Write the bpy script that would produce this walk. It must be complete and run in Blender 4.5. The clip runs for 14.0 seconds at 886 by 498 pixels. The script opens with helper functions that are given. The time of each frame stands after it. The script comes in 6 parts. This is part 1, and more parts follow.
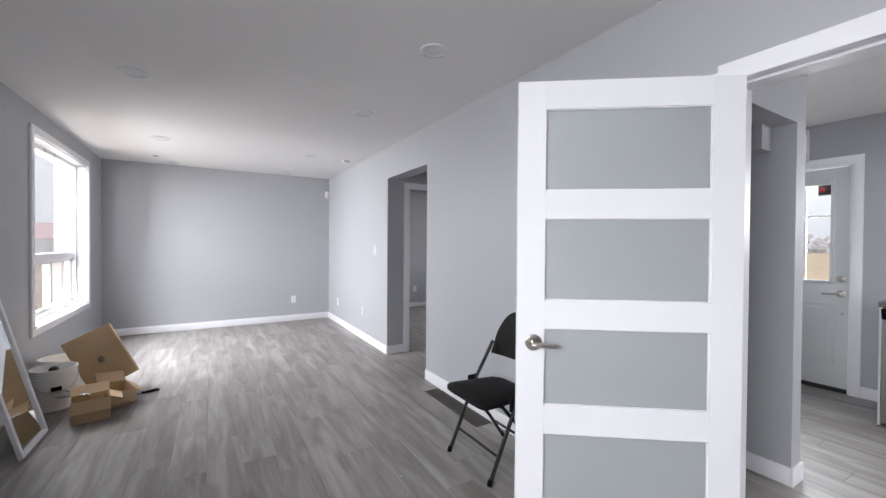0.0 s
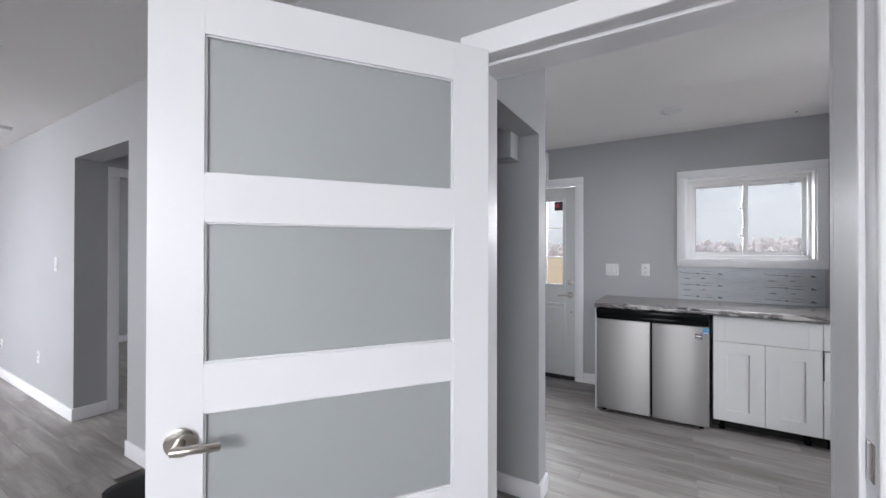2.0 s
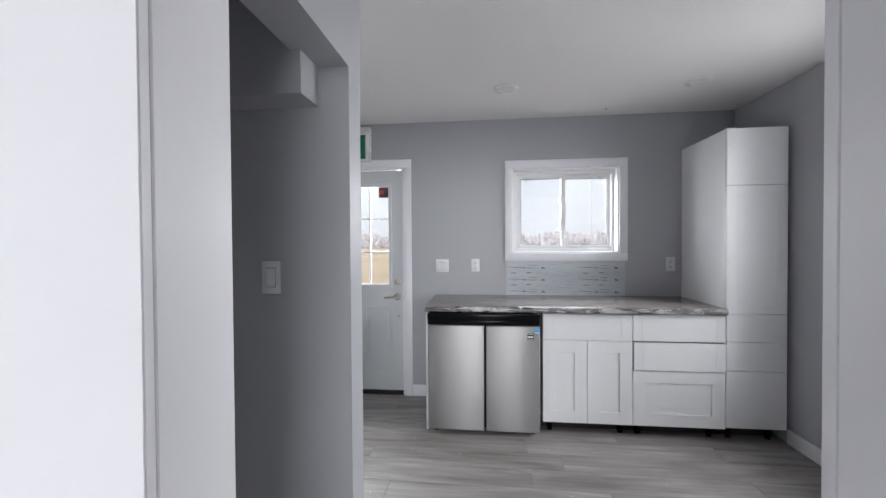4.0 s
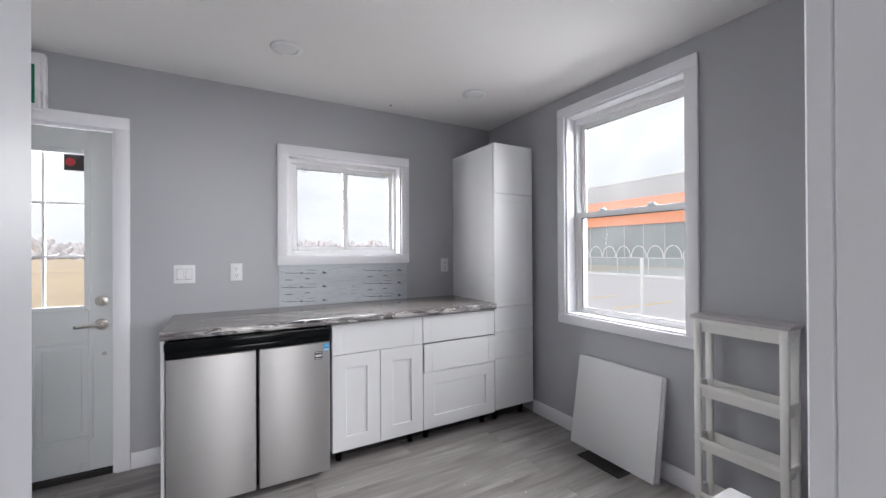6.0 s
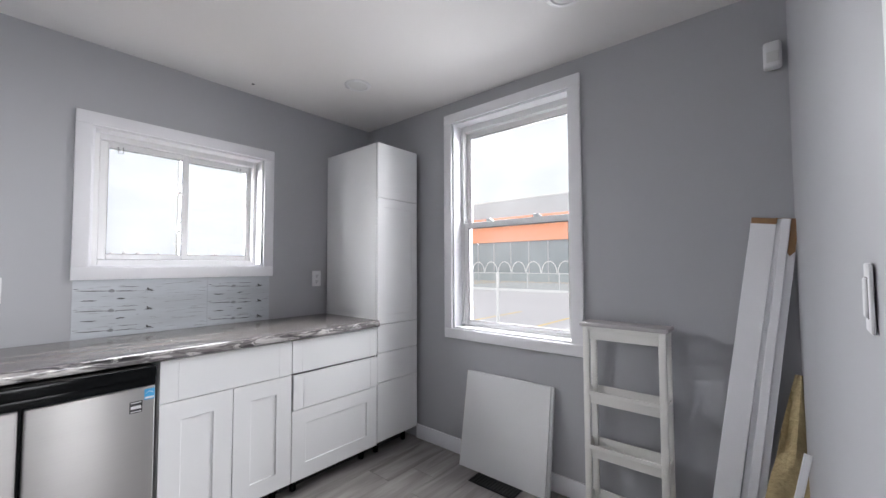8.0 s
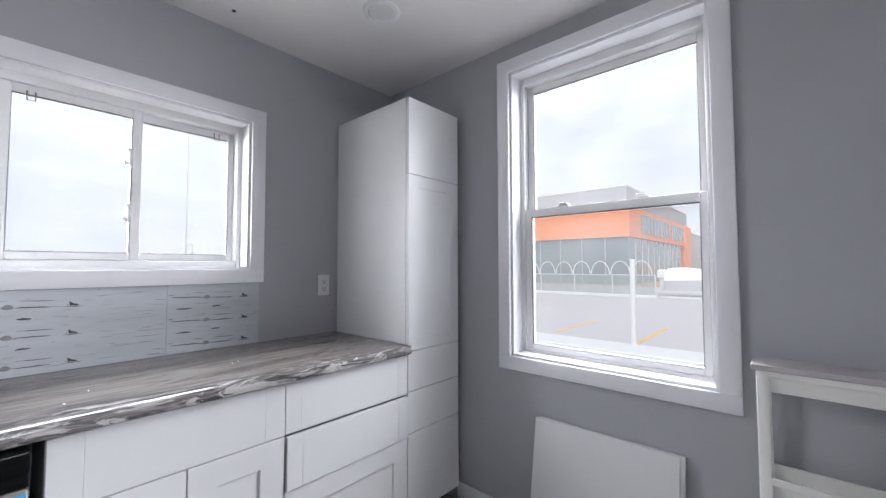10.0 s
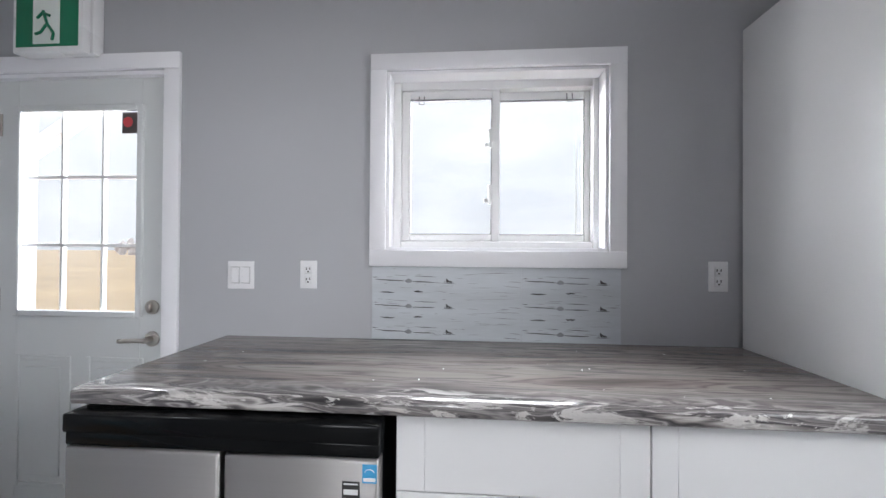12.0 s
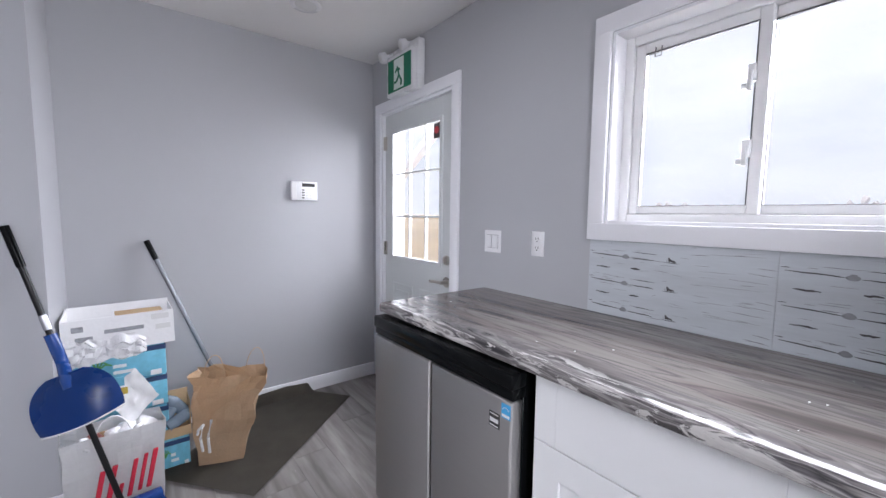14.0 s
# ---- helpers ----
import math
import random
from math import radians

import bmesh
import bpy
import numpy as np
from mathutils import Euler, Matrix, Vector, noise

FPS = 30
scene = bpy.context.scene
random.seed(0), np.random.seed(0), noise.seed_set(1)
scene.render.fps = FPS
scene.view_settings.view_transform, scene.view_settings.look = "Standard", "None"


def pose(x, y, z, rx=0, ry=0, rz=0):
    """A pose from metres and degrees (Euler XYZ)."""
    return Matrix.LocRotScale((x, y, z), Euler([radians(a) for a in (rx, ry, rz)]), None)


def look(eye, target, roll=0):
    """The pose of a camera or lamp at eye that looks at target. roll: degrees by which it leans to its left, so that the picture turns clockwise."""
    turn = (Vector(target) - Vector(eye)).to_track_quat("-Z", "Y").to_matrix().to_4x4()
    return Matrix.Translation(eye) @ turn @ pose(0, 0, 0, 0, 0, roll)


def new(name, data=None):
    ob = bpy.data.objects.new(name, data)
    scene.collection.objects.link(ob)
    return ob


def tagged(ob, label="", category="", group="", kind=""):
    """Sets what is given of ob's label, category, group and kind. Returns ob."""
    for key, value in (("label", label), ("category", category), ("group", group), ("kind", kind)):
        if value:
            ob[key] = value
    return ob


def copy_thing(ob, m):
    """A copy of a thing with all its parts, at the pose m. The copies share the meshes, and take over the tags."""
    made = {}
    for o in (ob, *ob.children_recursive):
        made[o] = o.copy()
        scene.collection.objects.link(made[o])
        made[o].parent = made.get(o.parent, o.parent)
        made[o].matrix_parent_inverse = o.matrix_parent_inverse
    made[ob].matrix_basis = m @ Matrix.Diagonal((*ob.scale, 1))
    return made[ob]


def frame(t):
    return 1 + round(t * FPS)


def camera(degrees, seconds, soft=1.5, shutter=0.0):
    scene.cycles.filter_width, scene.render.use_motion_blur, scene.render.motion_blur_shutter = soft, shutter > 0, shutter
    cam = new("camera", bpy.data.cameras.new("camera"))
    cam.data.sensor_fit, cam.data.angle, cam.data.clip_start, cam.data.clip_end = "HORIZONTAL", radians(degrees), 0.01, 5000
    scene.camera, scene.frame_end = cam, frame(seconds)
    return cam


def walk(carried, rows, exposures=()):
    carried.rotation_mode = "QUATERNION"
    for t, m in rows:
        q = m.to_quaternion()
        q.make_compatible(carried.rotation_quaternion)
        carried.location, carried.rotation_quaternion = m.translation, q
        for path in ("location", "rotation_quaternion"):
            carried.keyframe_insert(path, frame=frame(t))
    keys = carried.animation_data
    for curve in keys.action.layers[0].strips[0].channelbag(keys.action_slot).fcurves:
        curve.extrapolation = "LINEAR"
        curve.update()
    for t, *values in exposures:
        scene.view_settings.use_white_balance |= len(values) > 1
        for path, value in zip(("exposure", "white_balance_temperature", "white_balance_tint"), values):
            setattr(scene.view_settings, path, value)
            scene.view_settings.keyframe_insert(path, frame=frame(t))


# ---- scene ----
cam = camera(97.5, 14.0)
PATH = [
    (0, (2.109, 0.276, 1.309), (3.135, 1.992, 1.284), 0.4),
    (0.5, (2.245, 0.293, 1.317), (3.507, 1.845, 1.297), 0.3),
    (1, (2.425, 0.329, 1.343), (3.877, 1.704, 1.33), 0.2),
    (1.5, (2.59, 0.376, 1.354), (4.186, 1.58, 1.351), 0.2),
    (2, (2.774, 0.468, 1.349), (4.487, 1.5, 1.359), 0.1),
    (2.2, (2.823, 0.519, 1.332), (4.585, 1.466, 1.345), -0.4),
    (4.3, (3.633, 0.682, 1.369), (5.633, 0.727, 1.348), -0.2),
    (4.5, (3.694, 0.723, 1.359), (5.692, 0.638, 1.347), -0.2),
    (5, (3.794, 0.78, 1.364), (5.753, 0.374, 1.351), -0.3),
    (5.5, (3.884, 0.801, 1.338), (5.751, 0.083, 1.332), -0.3),
    (6, (3.969, 0.801, 1.311), (5.711, -0.182, 1.318), -0.3),
    (6.5, (4.014, 0.791, 1.309), (5.629, -0.39, 1.325), -0.2),
    (7, (4.084, 0.773, 1.293), (5.573, -0.561, 1.337), -0.2),
    (7.5, (4.189, 0.75, 1.28), (5.548, -0.715, 1.351), -0.3),
    (7.7, (4.227, 0.75, 1.276), (5.538, -0.758, 1.359), -0.3),
    (9.8, (4.876, 0.348, 1.288), (6.15, -1.192, 1.378), -0.1),
    (10, (4.957, 0.314, 1.291), (6.286, -1.178, 1.377), -0.1),
    (10.2, (5.027, 0.283, 1.294), (6.421, -1.149, 1.375), 0.0),
    (10.5, (5.124, 0.236, 1.295), (6.631, -1.076, 1.369), 0.0),
    (10.8, (5.241, 0.176, 1.293), (6.898, -0.942, 1.359), 0.1),
    (11, (5.299, 0.145, 1.302), (7.067, -0.79, 1.357), 0.1),
    (11.2, (5.342, 0.134, 1.271), (7.199, -0.606, 1.333), 0.2),
    (11.5, (5.364, 0.119, 1.243), (7.323, -0.28, 1.296), 0.1),
    (11.6, (5.371, 0.12, 1.242), (7.348, -0.181, 1.282), 0.3),
    (12, (5.378, 0.052, 1.269), (7.373, 0.2, 1.285), 0.4),
    (12.5, (5.441, -0.047, 1.301), (7.33, 0.608, 1.282), 0.3),
    (13, (5.514, -0.188, 1.296), (7.204, 0.88, 1.231), 0.4),
    (13.5, (5.513, -0.325, 1.302), (6.982, 1.027, 1.185), 0.8),
    (14, (5.476, -0.426, 1.304), (6.708, 1.14, 1.127), 0.7),
]
EXPOSURES = [(0, 0.72, 6400, 9), (1, 0.57, 6410, 9), (2, 0.53, 6410, 9), (4.5, 0.82, 6390, 8), (5.5, 0.86, 6470, 9), (7.5, 0.95, 6500, 9), (10, 0.90, 6280, 10), (10.5, 0.80, 6270, 10),
             (11, 0.72, 6370, 9), (11.6, 0.82, 6430, 8), (12.5, 0.93, 6370, 8), (13.2, 0.90, 6230, 12), (14, 0.85, 6210, 13)]
walk(cam, [(t, look(eye, target, roll)) for t, eye, target, roll in PATH], EXPOSURES)

# ---- world and light ----
world = bpy.data.worlds.new("sky")
scene.world = world
world.use_nodes = True
wn, wl = world.node_tree.nodes, world.node_tree.links
wn.clear()
w_out, w_bg = wn.new("ShaderNodeOutputWorld"), wn.new("ShaderNodeBackground")
w_sky, w_mix, w_noise = wn.new("ShaderNodeTexSky"), wn.new("ShaderNodeMix"), wn.new("ShaderNodeTexNoise")
w_ramp, w_co, w_map = wn.new("ShaderNodeValToRGB"), wn.new("ShaderNodeTexCoord"), wn.new("ShaderNodeMapping")
w_sky.sky_type, w_sky.sun_disc = "NISHITA", False
w_sky.sun_elevation, w_sky.sun_rotation = radians(44), radians(-20)
w_sky.dust_density = 4.0
w_mix.data_type = "RGBA"
w_mix.inputs[0].default_value = 0.93
w_map.inputs["Scale"].default_value = (1.0, 1.0, 4.0)
w_noise.inputs["Scale"].default_value, w_noise.inputs["Detail"].default_value = 2.6, 6.0
w_ramp.color_ramp.elements[0].position, w_ramp.color_ramp.elements[0].color = 0.35, (6.9, 7.2, 7.95, 1)
w_ramp.color_ramp.elements[1].position, w_ramp.color_ramp.elements[1].color = 0.62, (8.2, 8.4, 8.9, 1)
w_bg.inputs[1].default_value = 0.0465
wl.new(w_co.outputs["Generated"], w_map.inputs[0])
wl.new(w_map.outputs[0], w_noise.inputs["Vector"])
wl.new(w_noise.outputs[0], w_ramp.inputs[0])
wl.new(w_sky.outputs[0], w_mix.inputs[6])
wl.new(w_ramp.outputs[0], w_mix.inputs[7])
wl.new(w_mix.outputs[2], w_bg.inputs[0])
wl.new(w_bg.outputs[0], w_out.inputs[0])

sun = new("sun", bpy.data.lights.new("sun", "SUN"))
sun.data.energy, sun.data.angle, sun.data.color = 1.1, radians(30), (1.0, 0.97, 0.93)
sun.matrix_world = look((0, 0, 0), (0.25, -0.7, -0.7))


def sky_lamp(name, eye, target, sx, sy, watts, colour=(0.965, 0.96, 1.0)):
    """Sky light that comes in by one opening."""
    data = bpy.data.lights.new(name, "AREA")
    data.shape, data.size, data.size_y, data.energy, data.color = "RECTANGLE", sx, sy, watts, colour
    ob = new(name, data)
    ob.matrix_world = look(eye, target)
    return ob


sky_lamp("window_light_south", (5.6, -2.35, 2.05), (5.55, 0.0, 0.5), 1.6, 1.6, 92)
sky_lamp("window_light_east", (7.85, -0.04, 2.05), (5.0, -0.04, 0.7), 1.4, 1.3, 85)
sky_lamp("door_light_east", (7.75, 1.78, 1.8), (5.0, 1.7, 0.4), 1.0, 1.3, 66)
sky_lamp("window_light_west", (-0.15, 5.66, 2.2), (3.0, 5.5, 0.1), 2.2, 1.9, 305)
# added fill that dimly lights the room beyond the hall; no source seen
sky_lamp("window_light_bedroom", (7.9, 6.0, 1.8), (5.0, 6.0, 0.5), 1.6, 1.5, 60)
# added fill for the door and partition, through an unseen, invented opening
sky_lamp("window_light_front", (-0.15, 0.2, 2.1), (2.6, 1.4, 0.1), 2.2, 1.9, 184)

# ---- materials ----
def rgb(v):
    return (v, v, v, 1) if isinstance(v, (int, float)) else (*v, 1)


def material(name, colour, rough=0.5, metal=0.0, vary=0.06, scale=3.0, grain=60.0, bump=0.02, stretch=(1, 1, 1), spec=0.5, coat=0.0, per_object=0.0, rough_vary=0.08):
    """A painted, cast or woven surface: two scales of variation in tone, uneven gloss and a fine relief."""
    m = bpy.data.materials.new(name)
    m.use_nodes = True
    n, l = m.node_tree.nodes, m.node_tree.links
    b = n["Principled BSDF"]
    co, mp = n.new("ShaderNodeTexCoord"), n.new("ShaderNodeMapping")
    mp.inputs["Scale"].default_value = stretch
    l.new(co.outputs["Object"], mp.inputs[0])
    big, fine = n.new("ShaderNodeTexNoise"), n.new("ShaderNodeTexNoise")
    big.inputs["Scale"].default_value, fine.inputs["Scale"].default_value = scale, grain
    big.inputs["Detail"].default_value, fine.inputs["Detail"].default_value = 4, 3
    for t in (big, fine):
        l.new(mp.outputs[0], t.inputs["Vector"])
    add = n.new("ShaderNodeMath"); add.operation = "MULTIPLY_ADD"
    l.new(fine.outputs[0], add.inputs[0]); add.inputs[1].default_value = 0.35
    l.new(big.outputs[0], add.inputs[2])
    rng = n.new("ShaderNodeMapRange")
    l.new(add.outputs[0], rng.inputs[0])
    rng.inputs[1].default_value, rng.inputs[2].default_value = 0.3, 1.05
    rng.inputs[3].default_value, rng.inputs[4].default_value = 1 - vary, 1 + vary
    hsv = n.new("ShaderNodeHueSaturation")
    hsv.inputs["Color"].default_value = rgb(colour)
    if per_object:
        info, mul = n.new("ShaderNodeObjectInfo"), n.new("ShaderNodeMapRange")
        l.new(info.outputs["Random"], mul.inputs[0])
        mul.inputs[3].default_value, mul.inputs[4].default_value = 1 - per_object, 1 + per_object
        both = n.new("ShaderNodeMath"); both.operation = "MULTIPLY"
        l.new(rng.outputs[0], both.inputs[0]); l.new(mul.outputs[0], both.inputs[1])
        l.new(both.outputs[0], hsv.inputs["Value"])
    else:
        l.new(rng.outputs[0], hsv.inputs["Value"])
    l.new(hsv.outputs[0], b.inputs["Base Color"])
    rr = n.new("ShaderNodeMapRange")
    l.new(big.outputs[0], rr.inputs[0])
    rr.inputs[1].default_value, rr.inputs[2].default_value = 0.3, 0.7
    rr.inputs[3].default_value, rr.inputs[4].default_value = max(0.02, rough - rough_vary), min(1, rough + rough_vary)
    l.new(rr.outputs[0], b.inputs["Roughness"])
    b.inputs["Metallic"].default_value, b.inputs["Specular IOR Level"].default_value = metal, spec
    b.inputs["Coat Weight"].default_value, b.inputs["Coat Roughness"].default_value = coat, 0.08
    if bump:
        bm_ = n.new("ShaderNodeBump")
        bm_.inputs["Strength"].default_value, bm_.inputs["Distance"].default_value = bump, 0.01
        l.new(fine.outputs[0], bm_.inputs["Height"])
        l.new(bm_.outputs[0], b.inputs["Normal"])
    return m


def plank_material(name):
    """Grey washed vinyl planks, the grain along y, each plank with its own tone and its own stretch of grain."""
    m = bpy.data.materials.new(name)
    m.use_nodes = True
    n, l = m.node_tree.nodes, m.node_tree.links
    b = n["Principled BSDF"]
    co, info = n.new("ShaderNodeTexCoord"), n.new("ShaderNodeObjectInfo")
    off = n.new("ShaderNodeVectorMath"); off.operation = "MULTIPLY_ADD"
    l.new(info.outputs["Random"], off.inputs[0])
    off.inputs[1].default_value = (37.0, 91.0, 13.0)
    l.new(co.outputs["Object"], off.inputs[2])
    mp = n.new("ShaderNodeMapping"); mp.inputs["Scale"].default_value = (10.5, 1.5, 1.0)
    mp2 = n.new("ShaderNodeMapping"); mp2.inputs["Scale"].default_value = (42.0, 2.6, 1.0)
    l.new(off.outputs[0], mp.inputs[0]); l.new(off.outputs[0], mp2.inputs[0])
    a, c = n.new("ShaderNodeTexNoise"), n.new("ShaderNodeTexNoise")
    a.inputs["Scale"].default_value, a.inputs["Detail"].default_value, a.inputs["Distortion"].default_value = 1.0, 5.0, 0.8
    c.inputs["Scale"].default_value, c.inputs["Detail"].default_value, c.inputs["Distortion"].default_value = 1.0, 4.0, 0.3
    l.new(mp.outputs[0], a.inputs["Vector"]); l.new(mp2.outputs[0], c.inputs["Vector"])
    mixv = n.new("ShaderNodeMix"); mixv.inputs[0].default_value = 0.3
    l.new(a.outputs[0], mixv.inputs[2]); l.new(c.outputs[0], mixv.inputs[3])
    ramp = n.new("ShaderNodeValToRGB")
    e = ramp.color_ramp.elements
    e[0].position, e[0].color = 0.32, (0.16, 0.147, 0.138, 1)
    e[1].position, e[1].color = 0.68, (0.38, 0.362, 0.348, 1)
    mid = e.new(0.5); mid.color = (0.262, 0.245, 0.234, 1)
    l.new(mixv.outputs[0], ramp.inputs[0])
    hsv, tone = n.new("ShaderNodeHueSaturation"), n.new("ShaderNodeMapRange")
    l.new(info.outputs["Random"], tone.inputs[0])
    tone.inputs[3].default_value, tone.inputs[4].default_value = 0.90, 1.10
    l.new(tone.outputs[0], hsv.inputs["Value"]); l.new(ramp.outputs[0], hsv.inputs["Color"])
    l.new(hsv.outputs[0], b.inputs["Base Color"])
    rr = n.new("ShaderNodeMapRange")
    rr.inputs[3].default_value, rr.inputs[4].default_value = 0.36, 0.54
    l.new(c.outputs[0], rr.inputs[0]); l.new(rr.outputs[0], b.inputs["Roughness"])
    bp = n.new("ShaderNodeBump"); bp.inputs["Strength"].default_value, bp.inputs["Distance"].default_value = 0.08, 0.01
    l.new(c.outputs[0], bp.inputs["Height"]); l.new(bp.outputs[0], b.inputs["Normal"])
    return m


def stone_material(name):
    """Laminate worktop: long grey and taupe bands along y that break into black and white veins towards the front."""
    m = bpy.data.materials.new(name)
    m.use_nodes = True
    n, l = m.node_tree.nodes, m.node_tree.links
    b = n["Principled BSDF"]
    co = n.new("ShaderNodeTexCoord")

    def tex(scale, rot, detail, dist, rough=0.6):
        mp, t = n.new("ShaderNodeMapping"), n.new("ShaderNodeTexNoise")
        mp.inputs["Scale"].default_value, mp.inputs["Rotation"].default_value = scale, (0, 0, radians(rot))
        t.inputs["Scale"].default_value, t.inputs["Detail"].default_value = 1.0, detail
        t.inputs["Distortion"].default_value, t.inputs["Roughness"].default_value = dist, rough
        l.new(co.outputs["Object"], mp.inputs[0]); l.new(mp.outputs[0], t.inputs["Vector"])
        return t

    def ramp(src, stops):
        r = n.new("ShaderNodeValToRGB")
        e = r.color_ramp.elements
        e[0].position, e[0].color = stops[0][0], rgb(stops[0][1])
        e[1].position, e[1].color = stops[-1][0], rgb(stops[-1][1])
        for p, c in stops[1:-1]:
            e.new(p).color = rgb(c)
        l.new(src, r.inputs[0])
        return r

    def mix(fac, p, q):
        x = n.new("ShaderNodeMix"); x.data_type = "RGBA"
        l.new(fac, x.inputs[0]); l.new(p, x.inputs[6])
        if isinstance(q, tuple):
            x.inputs[7].default_value = q
        else:
            l.new(q, x.inputs[7])
        return x.outputs[2]

    bands, fine = tex((5.0, 0.42, 5.0), 5, 4, 2.4, 0.5), tex((30.0, 1.6, 30.0), 5, 5, 1.6)
    base = ramp(bands.outputs[0], ((0.30, (0.05, 0.046, 0.046)), (0.37, (0.115, 0.10, 0.094)), (0.43, (0.20, 0.175, 0.162)), (0.455, (0.12, 0.105, 0.10)), (0.47, (0.215, 0.19, 0.176)), (0.52, (0.25, 0.225, 0.212)), (0.545, (0.135, 0.122, 0.118)), (0.56, (0.235, 0.213, 0.20)), (0.61, (0.275, 0.25, 0.236)), (0.64, (0.16, 0.148, 0.142)), (0.70, (0.26, 0.24, 0.23))))
    streak = ramp(fine.outputs[0], ((0.30, 0.86), (0.5, 0.97), (0.70, 1.07)))
    mul = n.new("ShaderNodeMix"); mul.data_type, mul.blend_type = "RGBA", "MULTIPLY"
    mul.inputs[0].default_value = 1.0
    l.new(base.outputs[0], mul.inputs[6]); l.new(streak.outputs[0], mul.inputs[7])
    # front zone, with a wandering border
    sx, wob, addn, zone = n.new("ShaderNodeSeparateXYZ"), tex((1.0, 1.3, 1.0), 0, 3, 0.5), n.new("ShaderNodeMath"), n.new("ShaderNodeMapRange")
    l.new(co.outputs["Object"], sx.inputs[0])
    addn.operation, addn.inputs[1].default_value = "MULTIPLY_ADD", 0.28
    l.new(wob.outputs[0], addn.inputs[0]); l.new(sx.outputs[0], addn.inputs[2])
    l.new(addn.outputs[0], zone.inputs[0])
    zone.inputs[1].default_value, zone.inputs[2].default_value, zone.inputs[3].default_value, zone.inputs[4].default_value = 6.455, 6.60, 1.0, 0.0
    veins = tex((7.0, 0.75, 7.0), 6, 4, 2.0, 0.5)
    vr = ramp(veins.outputs[0], ((0.32, (0.04, 0.038, 0.040)), (0.38, (0.10, 0.093, 0.093)), (0.405, (0.30, 0.285, 0.28)), (0.42, (0.12, 0.112, 0.115)), (0.45, (0.20, 0.185, 0.18)), (0.465, (0.07, 0.066, 0.07)), (0.48, (0.22, 0.205, 0.20)), (0.505, (0.17, 0.16, 0.162)), (0.517, (0.44, 0.42, 0.41)), (0.53, (0.15, 0.14, 0.145)), (0.555, (0.06, 0.057, 0.06)), (0.575, (0.21, 0.195, 0.19)), (0.60, (0.50, 0.48, 0.46)), (0.63, (0.19, 0.175, 0.175)), (0.70, (0.08, 0.075, 0.08))))
    front = mix(zone.outputs[0], mul.outputs[2], vr.outputs[0])
    edge = n.new("ShaderNodeMapRange")
    l.new(addn.outputs[0], edge.inputs[0])
    edge.inputs[1].default_value, edge.inputs[2].default_value, edge.inputs[3].default_value, edge.inputs[4].default_value = 6.45, 6.50, 1.0, 0.0
    blot = tex((11.0, 2.6, 11.0), 9, 9, 2.6, 0.7)
    bl_ = ramp(blot.outputs[0], ((0.53, 0.0), (0.565, 0.9), (0.66, 0.7), (0.70, 0.2)))
    em = n.new("ShaderNodeMath"); em.operation = "MULTIPLY"
    l.new(edge.outputs[0], em.inputs[0]); l.new(bl_.outputs[0], em.inputs[1])
    front = mix(em.outputs[0], front, (0.62, 0.60, 0.58, 1))
    thin = tex((14.0, 0.9, 14.0), 5, 8, 1.2)
    tr_ = ramp(thin.outputs[0], ((0.545, 0.0), (0.56, 0.75), (0.575, 0.0)))
    out = mix(tr_.outputs[0], front, (0.10, 0.095, 0.10, 1))
    l.new(out, b.inputs["Base Color"])
    b.inputs["Roughness"].default_value, b.inputs["Specular IOR Level"].default_value = 0.14, 0.32
    return m


def steel_material(name):
    """Brushed stainless steel, brushed up and down."""
    m = bpy.data.materials.new(name)
    m.use_nodes = True
    n, l = m.node_tree.nodes, m.node_tree.links
    b = n["Principled BSDF"]
    co, mp, t = n.new("ShaderNodeTexCoord"), n.new("ShaderNodeMapping"), n.new("ShaderNodeTexNoise")
    mp.inputs["Scale"].default_value = (2.0, 2.0, 320.0)
    l.new(co.outputs["Object"], mp.inputs[0]); l.new(mp.outputs[0], t.inputs["Vector"])
    t.inputs["Scale"].default_value = 1.0
    ramp = n.new("ShaderNodeMapRange")
    ramp.inputs[3].default_value, ramp.inputs[4].default_value = 0.44, 0.56
    l.new(t.outputs[0], ramp.inputs[0]); l.new(ramp.outputs[0], b.inputs["Roughness"])
    b.inputs["Base Color"].default_value, b.inputs["Metallic"].default_value = (0.42, 0.412, 0.405, 1), 1.0
    tan = n.new("ShaderNodeTangent")
    tan.direction_type, tan.axis = "RADIAL", "Z"
    l.new(tan.outputs[0], b.inputs["Tangent"])
    b.inputs["Anisotropic"].default_value, b.inputs["Anisotropic Rotation"].default_value = 0.7, 0.25
    bp = n.new("ShaderNodeBump"); bp.inputs["Strength"].default_value, bp.inputs["Distance"].default_value = 0.04, 0.002
    l.new(t.outputs[0], bp.inputs["Height"]); l.new(bp.outputs[0], b.inputs["Normal"])
    return m


